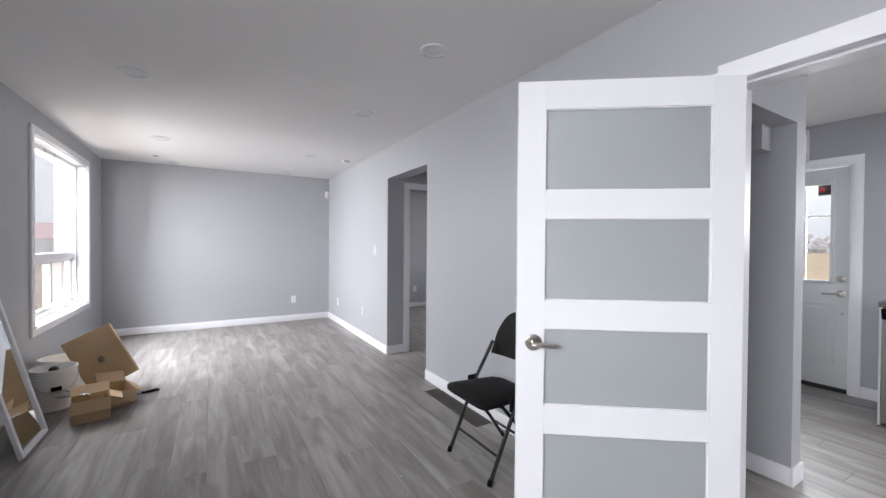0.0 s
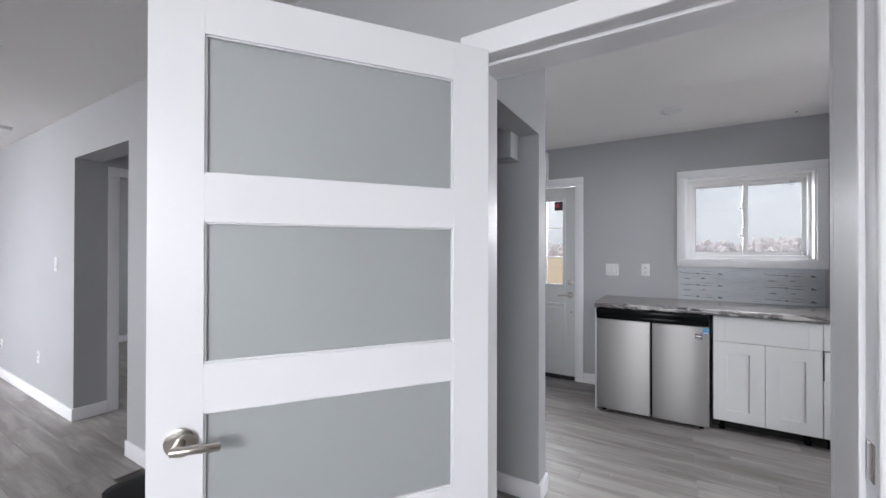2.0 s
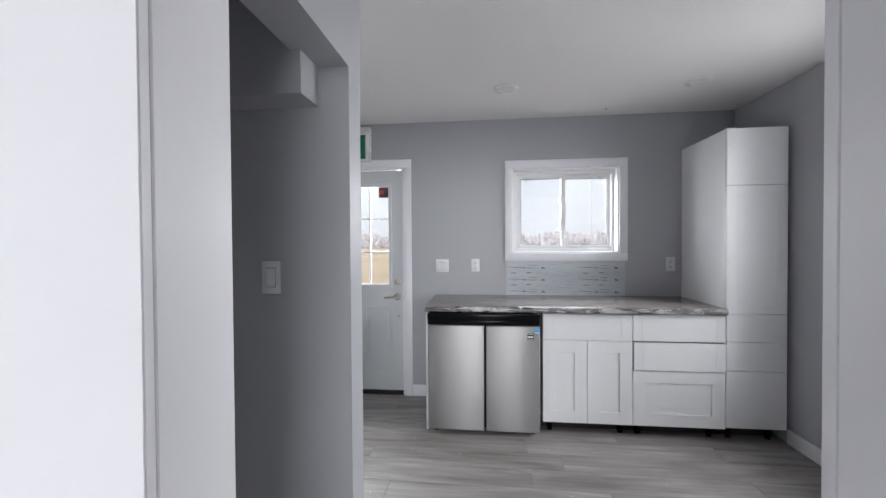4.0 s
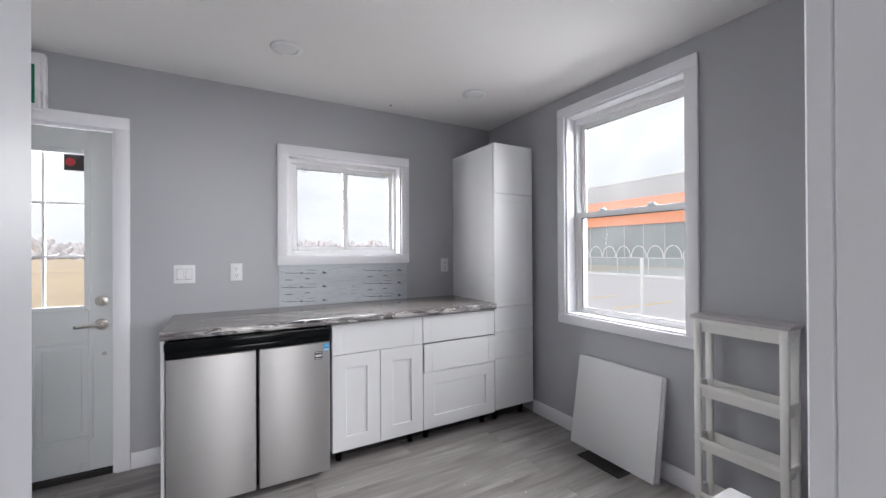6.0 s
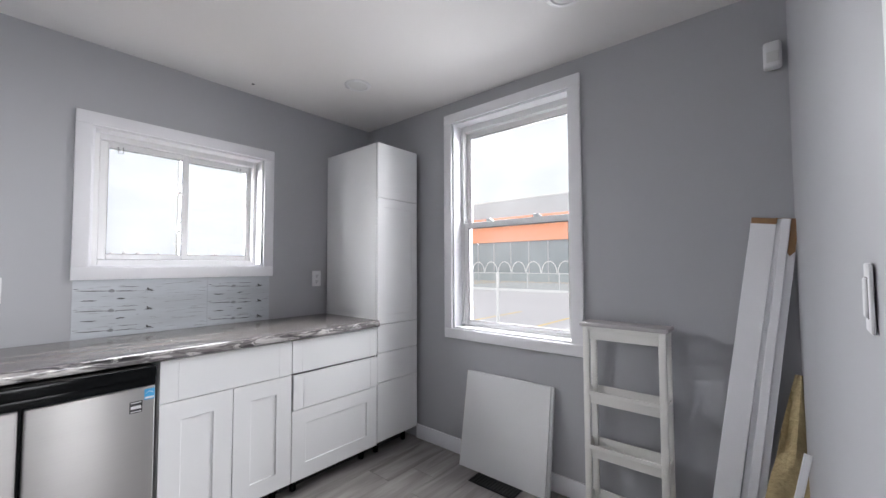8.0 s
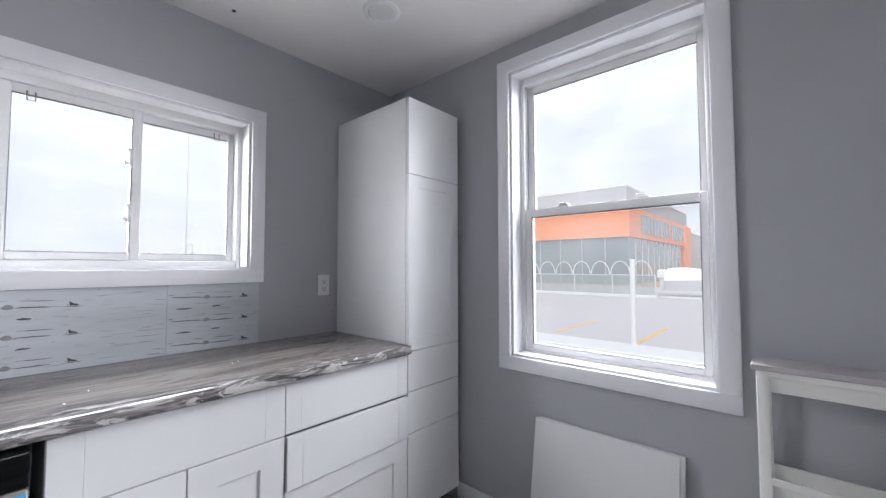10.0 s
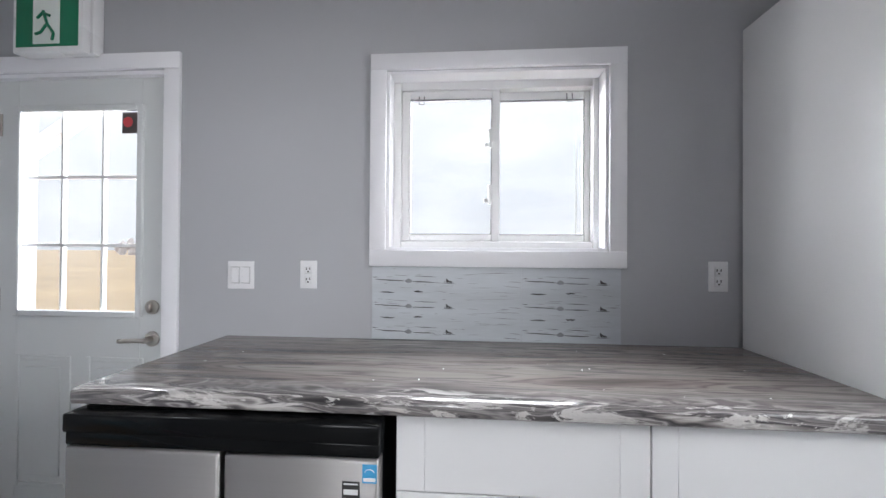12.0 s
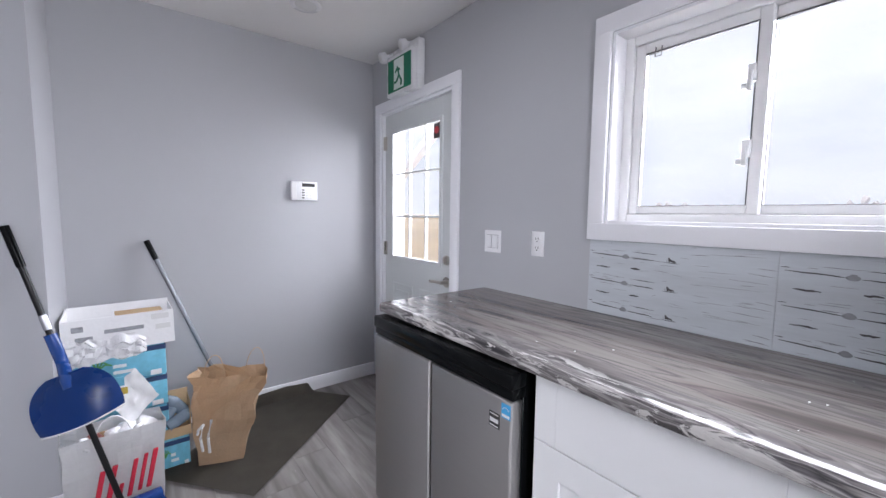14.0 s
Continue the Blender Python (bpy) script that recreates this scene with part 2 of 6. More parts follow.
def glass_material(name, frosted=False):
    m = bpy.data.materials.new(name)
    m.use_nodes = True
    n, l = m.node_tree.nodes, m.node_tree.links
    b = n["Principled BSDF"]
    if frosted:
        b.inputs["Base Color"].default_value, b.inputs["Roughness"].default_value = (0.64, 0.675, 0.685, 1), 0.5
        b.inputs["Transmission Weight"].default_value = 0.5
        return m
    n.remove(b)
    tr, gl, mx = n.new("ShaderNodeBsdfTransparent"), n.new("ShaderNodeBsdfGlossy"), n.new("ShaderNodeMixShader")
    # small translucent share imitates veiling glare and haze over the view outside
    veil, mx2 = n.new("ShaderNodeBsdfTranslucent"), n.new("ShaderNodeMixShader")
    lw, pw = n.new("ShaderNodeLayerWeight"), n.new("ShaderNodeMath")
    veil_noise, sr, co = n.new("ShaderNodeTexNoise"), n.new("ShaderNodeMapRange"), n.new("ShaderNodeTexCoord")
    tr.inputs[0].default_value, gl.inputs["Roughness"].default_value = (0.97, 0.98, 0.98, 1), 0.03
    veil.inputs[0].default_value = (0.9, 0.9, 0.92, 1)
    pw.operation, pw.inputs[1].default_value = "POWER", 4.0
    l.new(lw.outputs["Facing"], pw.inputs[0]); l.new(pw.outputs[0], mx.inputs[0])
    veil_noise.inputs["Scale"].default_value, veil_noise.inputs["Detail"].default_value = 4.0, 5.0
    sr.inputs[1].default_value, sr.inputs[2].default_value, sr.inputs[3].default_value, sr.inputs[4].default_value = 0.3, 0.75, 0.016, 0.026
    l.new(co.outputs["Object"], veil_noise.inputs["Vector"]); l.new(veil_noise.outputs[0], sr.inputs[0]); l.new(sr.outputs[0], mx2.inputs[0])
    l.new(tr.outputs[0], mx2.inputs[1]); l.new(veil.outputs[0], mx2.inputs[2])
    l.new(mx2.outputs[0], mx.inputs[1]); l.new(gl.outputs[0], mx.inputs[2])
    l.new(mx.outputs[0], n["Material Output"].inputs[0])
    return m


WALL = material("grey_wall_paint", (0.428, 0.434, 0.455), 0.5, vary=0.025, scale=1.2, grain=220, bump=0.04)
CEIL = material("ceiling_paint", (0.79, 0.775, 0.765), 0.75, vary=0.025, scale=1.0, grain=240, bump=0.05)
TRIM = material("white_trim_paint", (0.84, 0.84, 0.865), 0.38, vary=0.008, scale=4, grain=90, bump=0.012)
VINYL = material("white_vinyl", (0.80, 0.80, 0.80), 0.35, vary=0.02, bump=0.006)
LACQ = material("white_lacquer", (0.78, 0.785, 0.79), 0.38, vary=0.015, scale=2, bump=0.004, rough_vary=0.04, spec=0.26)
STEEL = steel_material("brushed_steel")
NICKEL = material("satin_nickel", (0.50, 0.47, 0.43), 0.28, metal=1.0, bump=0.004)
BLACKP = material("black_plastic", (0.004, 0.0045, 0.005), 0.17, bump=0.01, grain=300, spec=0.09)
BLACKM = material("black_enamel", (0.007, 0.007, 0.008), 0.35, bump=0.01, spec=0.25)
STONE = stone_material("stone_laminate")
PLANK = plank_material("grey_vinyl_plank")
SUB = material("subfloor", (0.06, 0.055, 0.05), 0.9)
GLASS = glass_material("clear_glass")
FROST = glass_material("frosted_glass", True)
DOORP = material("grey_white_door_paint", (0.66, 0.68, 0.68), 0.35, vary=0.02, bump=0.01)
# grey that stands for shade in the gaps between cabinet fronts
SHADE = material("gap_shade_grey", (0.22, 0.22, 0.23), 0.6, vary=0.05, bump=0.0)
GASKET = material("glazing_gasket", (0.10, 0.10, 0.11), 0.6, vary=0.05, bump=0.0)
DARK = material("dark_gap", (0.02, 0.02, 0.02), 0.8)

# ---- building helpers ----
def solid(bm, x0, x1, y0, y1, z0, z1, bevel=0.0, segments=1, m=None):
    """A box with bevelled edges, added to bm."""
    x0, x1, y0, y1, z0, z1 = min(x0, x1), max(x0, x1), min(y0, y1), max(y0, y1), min(z0, z1), max(z0, z1)
    t = Matrix.Translation(((x0 + x1) / 2, (y0 + y1) / 2, (z0 + z1) / 2)) @ Matrix.Diagonal((x1 - x0, y1 - y0, z1 - z0, 1))
    vs = bmesh.ops.create_cube(bm, size=1, matrix=t)["verts"]
    if bevel:
        es = list({e for v in vs for e in v.link_edges})
        res = bmesh.ops.bevel(bm, geom=es, offset=min(bevel, 0.49 * min(x1 - x0, y1 - y0, z1 - z0)), segments=segments, affect="EDGES", profile=0.5)
        vs = [v for v in bm.verts if v in set(res["verts"])] if m is not None else vs
    if m is not None:
        bmesh.ops.transform(bm, matrix=m, verts=vs)
    return bm


def rod(bm, a, b, r, r2=None, seg=12):
    """A round rod from a to b."""
    a, b = Vector(a), Vector(b)
    t = (b - a).to_track_quat("Z", "Y").to_matrix().to_4x4()
    bmesh.ops.create_cone(bm, cap_ends=True, segments=seg, radius1=r, radius2=r if r2 is None else r2, depth=(b - a).length, matrix=Matrix.Translation((a + b) / 2) @ t)
    return bm


def disc(bm, centre, axis, r, depth, seg=28, bevel=0.0):
    """A round plate that stands depth proud of centre along axis."""
    c, ax = Vector(centre), Vector(axis).normalized()
    before = set(bm.verts)
    rod(bm, c, c + ax * depth, r, None, seg)
    if bevel:
        vs = [v for v in bm.verts if v not in before]
        es = {e for v in vs for e in v.link_edges if len(e.link_faces) == 2 and abs(e.link_faces[0].normal.dot(e.link_faces[1].normal)) < 0.5}
        bmesh.ops.bevel(bm, geom=list(es), offset=bevel, segments=2, affect="EDGES", profile=0.5)
    return bm


def tube(bm, pts, r, seg=8):
    """A bent round bar through pts."""
    pts = [Vector(p) for p in pts]
    rings = []
    for i, p in enumerate(pts):
        d = (pts[min(i + 1, len(pts) - 1)] - pts[max(i - 1, 0)]).normalized()
        q = d.to_track_quat("Z", "Y")
        rings.append([bm.verts.new(p + q @ Vector((r * math.cos(k * math.tau / seg), r * math.sin(k * math.tau / seg), 0))) for k in range(seg)])
    for a, b in zip(rings, rings[1:]):
        for k in range(seg):
            bm.faces.new((a[k], a[(k + 1) % seg], b[(k + 1) % seg], b[k]))
    bm.faces.new(rings[0][::-1]); bm.faces.new(rings[-1])
    return bm


def smooth_by_angle(me, angle=40):
    for p in me.polygons:
        p.use_smooth = True
    me.set_sharp_from_angle(angle=radians(angle))


def part(name, bm, mat, parent=None, label="", smooth=True):
    bmesh.ops.recalc_face_normals(bm, faces=bm.faces)
    me = bpy.data.meshes.new(name)
    bm.to_mesh(me); bm.free()
    for k in (mat if isinstance(mat, (list, tuple)) else [mat]):
        me.materials.append(k)
    if smooth:
        smooth_by_angle(me)
    ob = new(name, me)
    ob.parent = parent
    if label:
        tagged(ob, label)
    return ob


def bx(name, mat, parent, x0, x1, y0, y1, z0, z1, bevel=0.002, label="", segments=1):
    return part(name, solid(bmesh.new(), x0, x1, y0, y1, z0, z1, bevel, segments), mat, parent, label)


def thing(name, at, label, category, group="", kind=""):
    ob = new(name)
    ob.empty_display_size = 0.1
    ob.location = at
    return tagged(ob, label, category, group, kind)


def settle():
    """Parts were modelled in the world: keep them there under their things."""
    bpy.context.view_layer.update()
    for ob in scene.objects:
        if ob.parent and ob.type == "MESH" and ob.parent.type == "EMPTY" and not ob.get("local"):
            ob.matrix_parent_inverse = ob.parent.matrix_world.inverted()


def wall(name, axis, c0, c1, a0, a1, z0, z1, holes=(), label="smooth grey painted drywall", mat=None):
    """A wall with thickness c0..c1 across axis, a0..a1 along it, and openings that go through."""
    As = sorted({a0, a1, *(h[0] for h in holes), *(h[1] for h in holes)})
    Zs = sorted({z0, z1, *(h[2] for h in holes), *(h[3] for h in holes)})
    As, Zs = [a for a in As if a0 <= a <= a1], [z for z in Zs if z0 <= z <= z1]
    full = lambda i, j: 0 <= i < len(As) - 1 and 0 <= j < len(Zs) - 1 and not any(h[0] <= (As[i] + As[i + 1]) / 2 <= h[1] and h[2] <= (Zs[j] + Zs[j + 1]) / 2 <= h[3] for h in holes)
    bm, cache = bmesh.new(), {}

    def v(c, a, z):
        k = (round(c, 4), round(a, 4), round(z, 4))
        if k not in cache:
            cache[k] = bm.verts.new((c, a, z) if axis == "x" else (a, c, z))
        return cache[k]

    for i in range(len(As) - 1):
        for j in range(len(Zs) - 1):
            if not full(i, j):
                continue
            p, q, r, s = As[i], As[i + 1], Zs[j], Zs[j + 1]
            for c in (c0, c1):
                bm.faces.new((v(c, p, r), v(c, q, r), v(c, q, s), v(c, p, s)))
            for di, dj, (e, f) in ((-1, 0, ((p, r), (p, s))), (1, 0, ((q, r), (q, s))), (0, -1, ((p, r), (q, r))), (0, 1, ((p, s), (q, s)))):
                if not full(i + di, j + dj):
                    bm.faces.new((v(c0, *e), v(c0, *f), v(c1, *f), v(c1, *e)))
    ob = part(name, bm, mat or WALL, smooth=False)
    return tagged(ob, label, "wall", kind="structure")


# ---- plan ----
CEILING = 2.44
XW, XP, XK, XE = 0.83, 3.90, 4.155, 6.95      # west wall, partition's two faces, east wall
SLANT = 0.046
YS, YN, YF, YB = -1.39, 2.345, 7.205, -2.60    # kitchen south, kitchen north, living room far, living room back

# the second opening is unseen, added only to admit the front fill
wall("wall_west", "x", XW - 0.2, XW, YB - 0.2, YF + 0.2, 0, CEILING, [(4.82, 6.49, 0.575, 2.215), (-0.6, 1.0, 0.55, 2.22)])
wall("wall_living_far", "y", YF, YF + 0.2, XW, XP, 0, CEILING)
wall("wall_living_back", "y", YB - 0.2, YB, XW, XP, 0, CEILING)
wall("wall_partition", "x", XP, XK, YB, 1.105, 0, CEILING, [(0.09, 1.105, 0, 2.02)])
for v in scene.objects["wall_partition"].data.vertices:
    if v.co.x > XK - 0.01 and v.co.y < 0.05:
        v.co.x += SLANT * (0.09 - v.co.y)      # its kitchen face runs slightly out of square
wall("wall_partition_alcove", "x", XP, 4.06, 1.105, 3.40, 0, CEILING)
wall("wall_partition_mid", "x", XP, 4.075, 3.40, YF + 0.2, 0, CEILING, [(3.578, 4.55, 0, 2.08)])
wall("wall_east", "x", XE, XE + 0.2, YS - 0.2, YN + 0.2, 0, CEILING, [(-0.483, 0.403, 1.276, 2.011), (1.364, 2.205, 0, 2.045)])
wall("wall_south", "y", YS - 0.2, YS, XK, XE, 0, CEILING, [(5.155, 6.012, 0.84, 2.286)])
wall("wall_north", "y", YN, YN + 0.12, 4.06, XE, 0, CEILING)
wall("wall_stub", "x", 4.83, 4.95, 1.105, YN, 0, CEILING)
wall("wall_chase", "y", 1.79, YN, 4.95, 5.174, 0, CEILING)
wall("wall_chase_shallow", "y", YN - 0.045, YN, 5.174, 5.50, 0, CEILING)
wall("wall_header", "y", 1.105, 1.25, 4.06, 4.83, 1.98, CEILING)
wall("wall_duct_boxing", "x", 4.70, 4.83, 1.215, YN, 1.845, CEILING, label="patched grey drywall boxing round a duct")
wall("wall_hall_north", "y", 4.55, 4.67, 4.075, XE, 0, CEILING, [(4.185, 4.98, 0, 1.975)])
wall("wall_hall_south", "y", 3.28, 3.40, 4.06, 5.5, 0, CEILING)
wall("wall_hall_east", "x", 5.5, 5.6, 3.28, 4.55, 0, CEILING)
wall("wall_bedroom_far", "y", 7.5, 7.6, 4.075, XE, 0, CEILING)
# unseen opening, added for the bedroom fill lamp
wall("wall_bedroom_east", "x", XE, XE + 0.1, 4.55, 7.6, 0, CEILING, [(5.4, 6.6, 0.9, 2.1)])

bm = bmesh.new()
solid(bm, XW - 0.2, 4.1, YB - 0.2, 7.7, CEILING, CEILING + 0.15)
solid(bm, 4.1, XE + 0.2, YS - 0.2, 7.7, CEILING, CEILING + 0.15)
tagged(part("ceiling", bm, CEIL, smooth=False), "flat white painted drywall ceiling", "ceiling", kind="structure")
bm = bmesh.new()
solid(bm, XW - 0.2, 4.1, YB - 0.2, 7.6, -0.15, -0.008)
solid(bm, 4.1, XE + 0.2, YS - 0.2, 7.6, -0.15, -0.008)
floor = tagged(part("floor", bm, SUB, smooth=False), "grey washed wood-look vinyl plank floor", "floor", kind="structure")


def baseboard(axis, face, side, a0, a1, h=0.10, d=0.014):
    bm = bmesh.new()
    c0, c1 = face, face + side * d
    if axis == "x":
        solid(bm, c0, c1, a0, a1, 0, h, 0.003, 2)
    else:
        solid(bm, a0, a1, c0, c1, 0, h, 0.003, 2)
    return tagged(part("baseboard", bm, TRIM), "white painted square-edged baseboard", "baseboard", kind="structure")


baseboard("y", YF, -1, XW, XP)
baseboard("x", XP, -1, 4.55, YF - 0.014)
baseboard("x", XP, -1, 1.075, 3.578)
baseboard("x", XP, -1, YB, 0.03)
baseboard("x", XW, 1, YB, YF - 0.014)
baseboard("y", 4.55, -1, XP - 0.014, 4.109)
baseboard("y", YS, 1, XK, 6.36)
baseboard("x", XE, -1, 1.08, 1.292)
baseboard("y", YN, -1, 5.50, XE)
baseboard("y", 1.105, -1, 4.816, 4.964)
baseboard("x", 4.83, -1, 1.105, YN)
baseboard("x", 4.95, 1, 1.105, 1.79)
baseboard("y", 1.79, -1, 4.964, 5.188)
baseboard("x", 5.174, 1, 1.79, YN - 0.045)
bb = baseboard("x", XK, 1, YS + 0.014, 0.049)
for v in bb.data.vertices:
    v.co.x += SLANT * (0.09 - v.co.y)
baseboard("y", 7.5, -1, 4.075, XE)


# ---- casings, windows, doors ----
def casing(name, axis, face, side, a0, a1, z0, z1, w=0.066, d=0.018, sill=True, label="white painted flat casing"):
    """Flat boards round an opening a0..a1, z0..z1 on the wall face."""
    t = thing(name, (face, a0, z0) if axis == "x" else (a0, face, z0), label, "casing", kind="structure")

    def board(n, p0, p1, q0, q1):
        c0, c1 = sorted((face, face + side * d))
        box = (c0, c1, p0, p1, q0, q1) if axis == "x" else (p0, p1, c0, c1, q0, q1)
        bx(n, TRIM, t, *box, 0.003, segments=2)
    board("side_board", a0 - w, a0, z0 if sill else 0, z1)
    board("side_board", a1, a1 + w, z0 if sill else 0, z1)
    board("head_board", a0 - w, a1 + w, z1, z1 + w)
    if sill:
        board("sill_board", a0 - w, a1 + w, z0 - w, z0)
    return t


def framing(bm, axis, c0, c1, a0, a1, z0, z1, w, bevel=0.003):
    """A rectangular ring of bars, w wide, or w = (low side, high side, bottom, top)."""
    l, r, b, t = w if isinstance(w, tuple) else (w, w, w, w)
    for p in ((a0, a0 + l, z0, z1), (a1 - r, a1, z0, z1), (a0 + l, a1 - r, z0, z0 + b), (a0 + l, a1 - r, z1 - t, z1)):
        if axis == "x":
            solid(bm, c0, c1, p[0], p[1], p[2], p[3], bevel)
        else:
            solid(bm, p[0], p[1], c0, c1, p[2], p[3], bevel)
    return bm


def pane(parent, axis, c, a0, a1, z0, z1, mat=None, name="pane", label="", d=0.004):
    bm = bmesh.new()
    solid(bm, *((c, c + d, a0, a1, z0, z1) if axis == "x" else (a0, a1, c, c + d, z0, z1)))
    ob = part(name, bm, mat or GLASS, parent, label, smooth=False)
    ob.visible_shadow = False
    return ob


def lining(name, axis, c0, c1, a0, a1, z0, z1, d=0.012):
    """White boards that line the sides of a window's opening."""
    t = thing(name, (c0, a0, z0) if axis == "x" else (a0, c0, z0), "white painted window reveal lining", "window lining", kind="structure")
    for p0, p1, q0, q1 in ((a0, a0 + d, z0, z1), (a1 - d, a1, z0, z1), (a0 + d, a1 - d, z0, z0 + d), (a0 + d, a1 - d, z1 - d, z1)):
        bx("lining_board", TRIM, t, *((c0, c1, p0, p1, q0, q1) if axis == "x" else (p0, p1, c0, c1, q0, q1)), 0.001)


# east kitchen window, a slider
A0, A1, Z0, Z1 = -0.483, 0.403, 1.276, 2.011
casing("trim_window_east", "x", XE, -1, A0, A1, Z0, Z1)
lining("trim_lining_east", "x", XE + 0.001, XE + 0.084, A0, A1, Z0, Z1)
w1 = tagged(thing("window_1", (XE + 0.1, A0, Z0), "white vinyl sliding window with two clear panes", "window", kind="structure"))
bm = bmesh.new()
framing(bm, "x", XE + 0.085, XE + 0.19, A0, A1, Z0, Z1, (0.034, 0.045, 0.04, 0.045))
part("window_frame", bm, VINYL, w1)
MID = -0.047
for n, s0, s1, c in (("sliding_sash", MID - 0.017, A1 - 0.045, XE + 0.098), ("fixed_sash", A0 + 0.034, MID + 0.017, XE + 0.128)):
    W4 = (0.034, 0.036, 0.03, 0.036) if n == "sliding_sash" else (0.026, 0.034, 0.03, 0.036)
    sash = part(n, framing(bmesh.new(), "x", c, c + 0.028, s0, s1, Z0 + 0.04, Z1 - 0.045, W4), VINYL, w1)
    g0, g1, h0, h1 = s0 + W4[0], s1 - W4[1], Z0 + 0.04 + W4[2], Z1 - 0.045 - W4[3]
    pane(sash, "x", c + 0.012, g0 - 0.006, g1 + 0.006, h0 - 0.006, h1 + 0.006)
    # gasket, thicker at top and one side to imitate shaded sash edges
    part("gasket", framing(bmesh.new(), "x", c + 0.001, c + 0.0115, g0, g1, h0, h1, (0.003, 0.0015, 0.0015, 0.005), 0), GASKET, sash, "dark glazing gasket, also standing for shade on the sash edge")
for z in (Z0 + 0.25, Z0 + 0.487):
    bm = bmesh.new()
    solid(bm, XE + 0.076, XE + 0.098, MID + 0.012, MID + 0.036, z - 0.026, z + 0.03, 0.005, 2)
    solid(bm, XE + 0.062, XE + 0.078, MID + 0.018, MID + 0.032, z - 0.055, z + 0.010, 0.005, 2)
    solid(bm, XE + 0.070, XE + 0.086, MID + 0.028, MID + 0.048, z - 0.048, z - 0.030, 0.004, 2)
    part("latch", bm, VINYL, w1)
for a in (A0 + 0.14, A1 - 0.12):
    bm = bmesh.new()
    tube(bm, [(XE + 0.094, a, Z1 - 0.07), (XE + 0.09, a, Z1 - 0.105), (XE + 0.09, a - 0.022, Z1 - 0.105), (XE + 0.094, a - 0.022, Z1 - 0.07)], 0.0025, 6)
    part("tilt_tab", bm, GASKET, w1)

# south kitchen window, a single-hung
A0, A1, Z0, Z1 = 5.155, 6.012, 0.84, 2.286
casing("trim_window_south", "y", YS, 1, A0, A1, Z0, Z1)
lining("trim_lining_south", "y", YS - 0.084, YS - 0.001, A0, A1, Z0, Z1)
w2 = thing("window_2", (A0, YS - 0.1, Z0), "tall white vinyl single-hung window with clear panes", "window", kind="structure")
part("window_frame", framing(bmesh.new(), "y", YS - 0.19, YS - 0.085, A0, A1, Z0, Z1, (0.028, 0.034, 0.025, 0.05)), VINYL, w2)
RAIL = 1.56
for n, z0, z1, c in (("lower_sash", Z0 + 0.025, RAIL + 0.02, YS - 0.122), ("upper_sash", RAIL - 0.02, Z1 - 0.05, YS - 0.155)):
    W4 = (0.028, 0.034, 0.028 if n == "lower_sash" else 0.038, 0.04)
    sash = part(n, framing(bmesh.new(), "y", c, c + 0.03, A0 + 0.028, A1 - 0.034, z0, z1, W4), VINYL, w2)
    g0, g1, h0, h1 = A0 + 0.028 + W4[0], A1 - 0.034 - W4[1], z0 + W4[2], z1 - W4[3]
    pane(sash, "y", c + 0.013, g0 - 0.006, g1 + 0.006, h0 - 0.006, h1 + 0.006)
    # same here: extra width at top and one side stands for shade
    part("gasket", framing(bmesh.new(), "y", c + 0.018, c + 0.029, g0, g1, h0, h1, (0.0015, 0.003, 0.0015, 0.005), 0), GASKET, sash, "dark glazing gasket, also standing for shade on the sash edge")
for a in (A0 + 0.26, A1 - 0.24):
    bm = bmesh.new()
    solid(bm, a - 0.025, a + 0.025, YS - 0.12, YS - 0.095, RAIL + 0.02, RAIL + 0.032, 0.004)
    solid(bm, a - 0.012, a + 0.03, YS - 0.115, YS - 0.1, RAIL + 0.03, RAIL + 0.042, 0.004)
    part("sash_lock", bm, VINYL, w2)

# west living room windows; 4 is an unseen one, added to let fill light in
for n, A0, A1 in (("3", 4.82, 6.49), ("4", -0.6, 1.0)):
    Z0, Z1 = (0.575, 2.215) if n == "3" else (0.55, 2.22)
    casing("trim_window_west_" + n, "x", XW, 1, A0, A1, Z0, Z1)
    lining("trim_lining_west_" + n, "x", XW - 0.089, XW - 0.001, A0, A1, Z0, Z1)
    w3 = thing("window_" + n, (XW - 0.1, A0, Z0), "wide white vinyl window with a sliding lower part", "window", kind="structure")
    part("window_frame", framing(bmesh.new(), "x", XW - 0.19, XW - 0.09, A0, A1, Z0, Z1, 0.05), VINYL, w3)
    bx("transom", VINYL, w3, XW - 0.17, XW - 0.095, A0 + 0.05, A1 - 0.05, 1.12, 1.19, 0.004)
    pane(w3, "x", XW - 0.14, A0 + 0.05, A1 - 0.05, 1.19, Z1 - 0.05)
    for s0, s1, c in ((A0 + 0.05, (A0 + A1) / 2 + 0.02, XW - 0.13), ((A0 + A1) / 2 - 0.02, A1 - 0.05, XW - 0.16)):
        sash = part("sliding_sash", framing(bmesh.new(), "x", c, c + 0.028, s0, s1, Z0 + 0.05, 1.12, 0.035), VINYL, w3)
        pane(sash, "x", c + 0.012, s0 + 0.03, s1 - 0.03, Z0 + 0.08, 1.09)


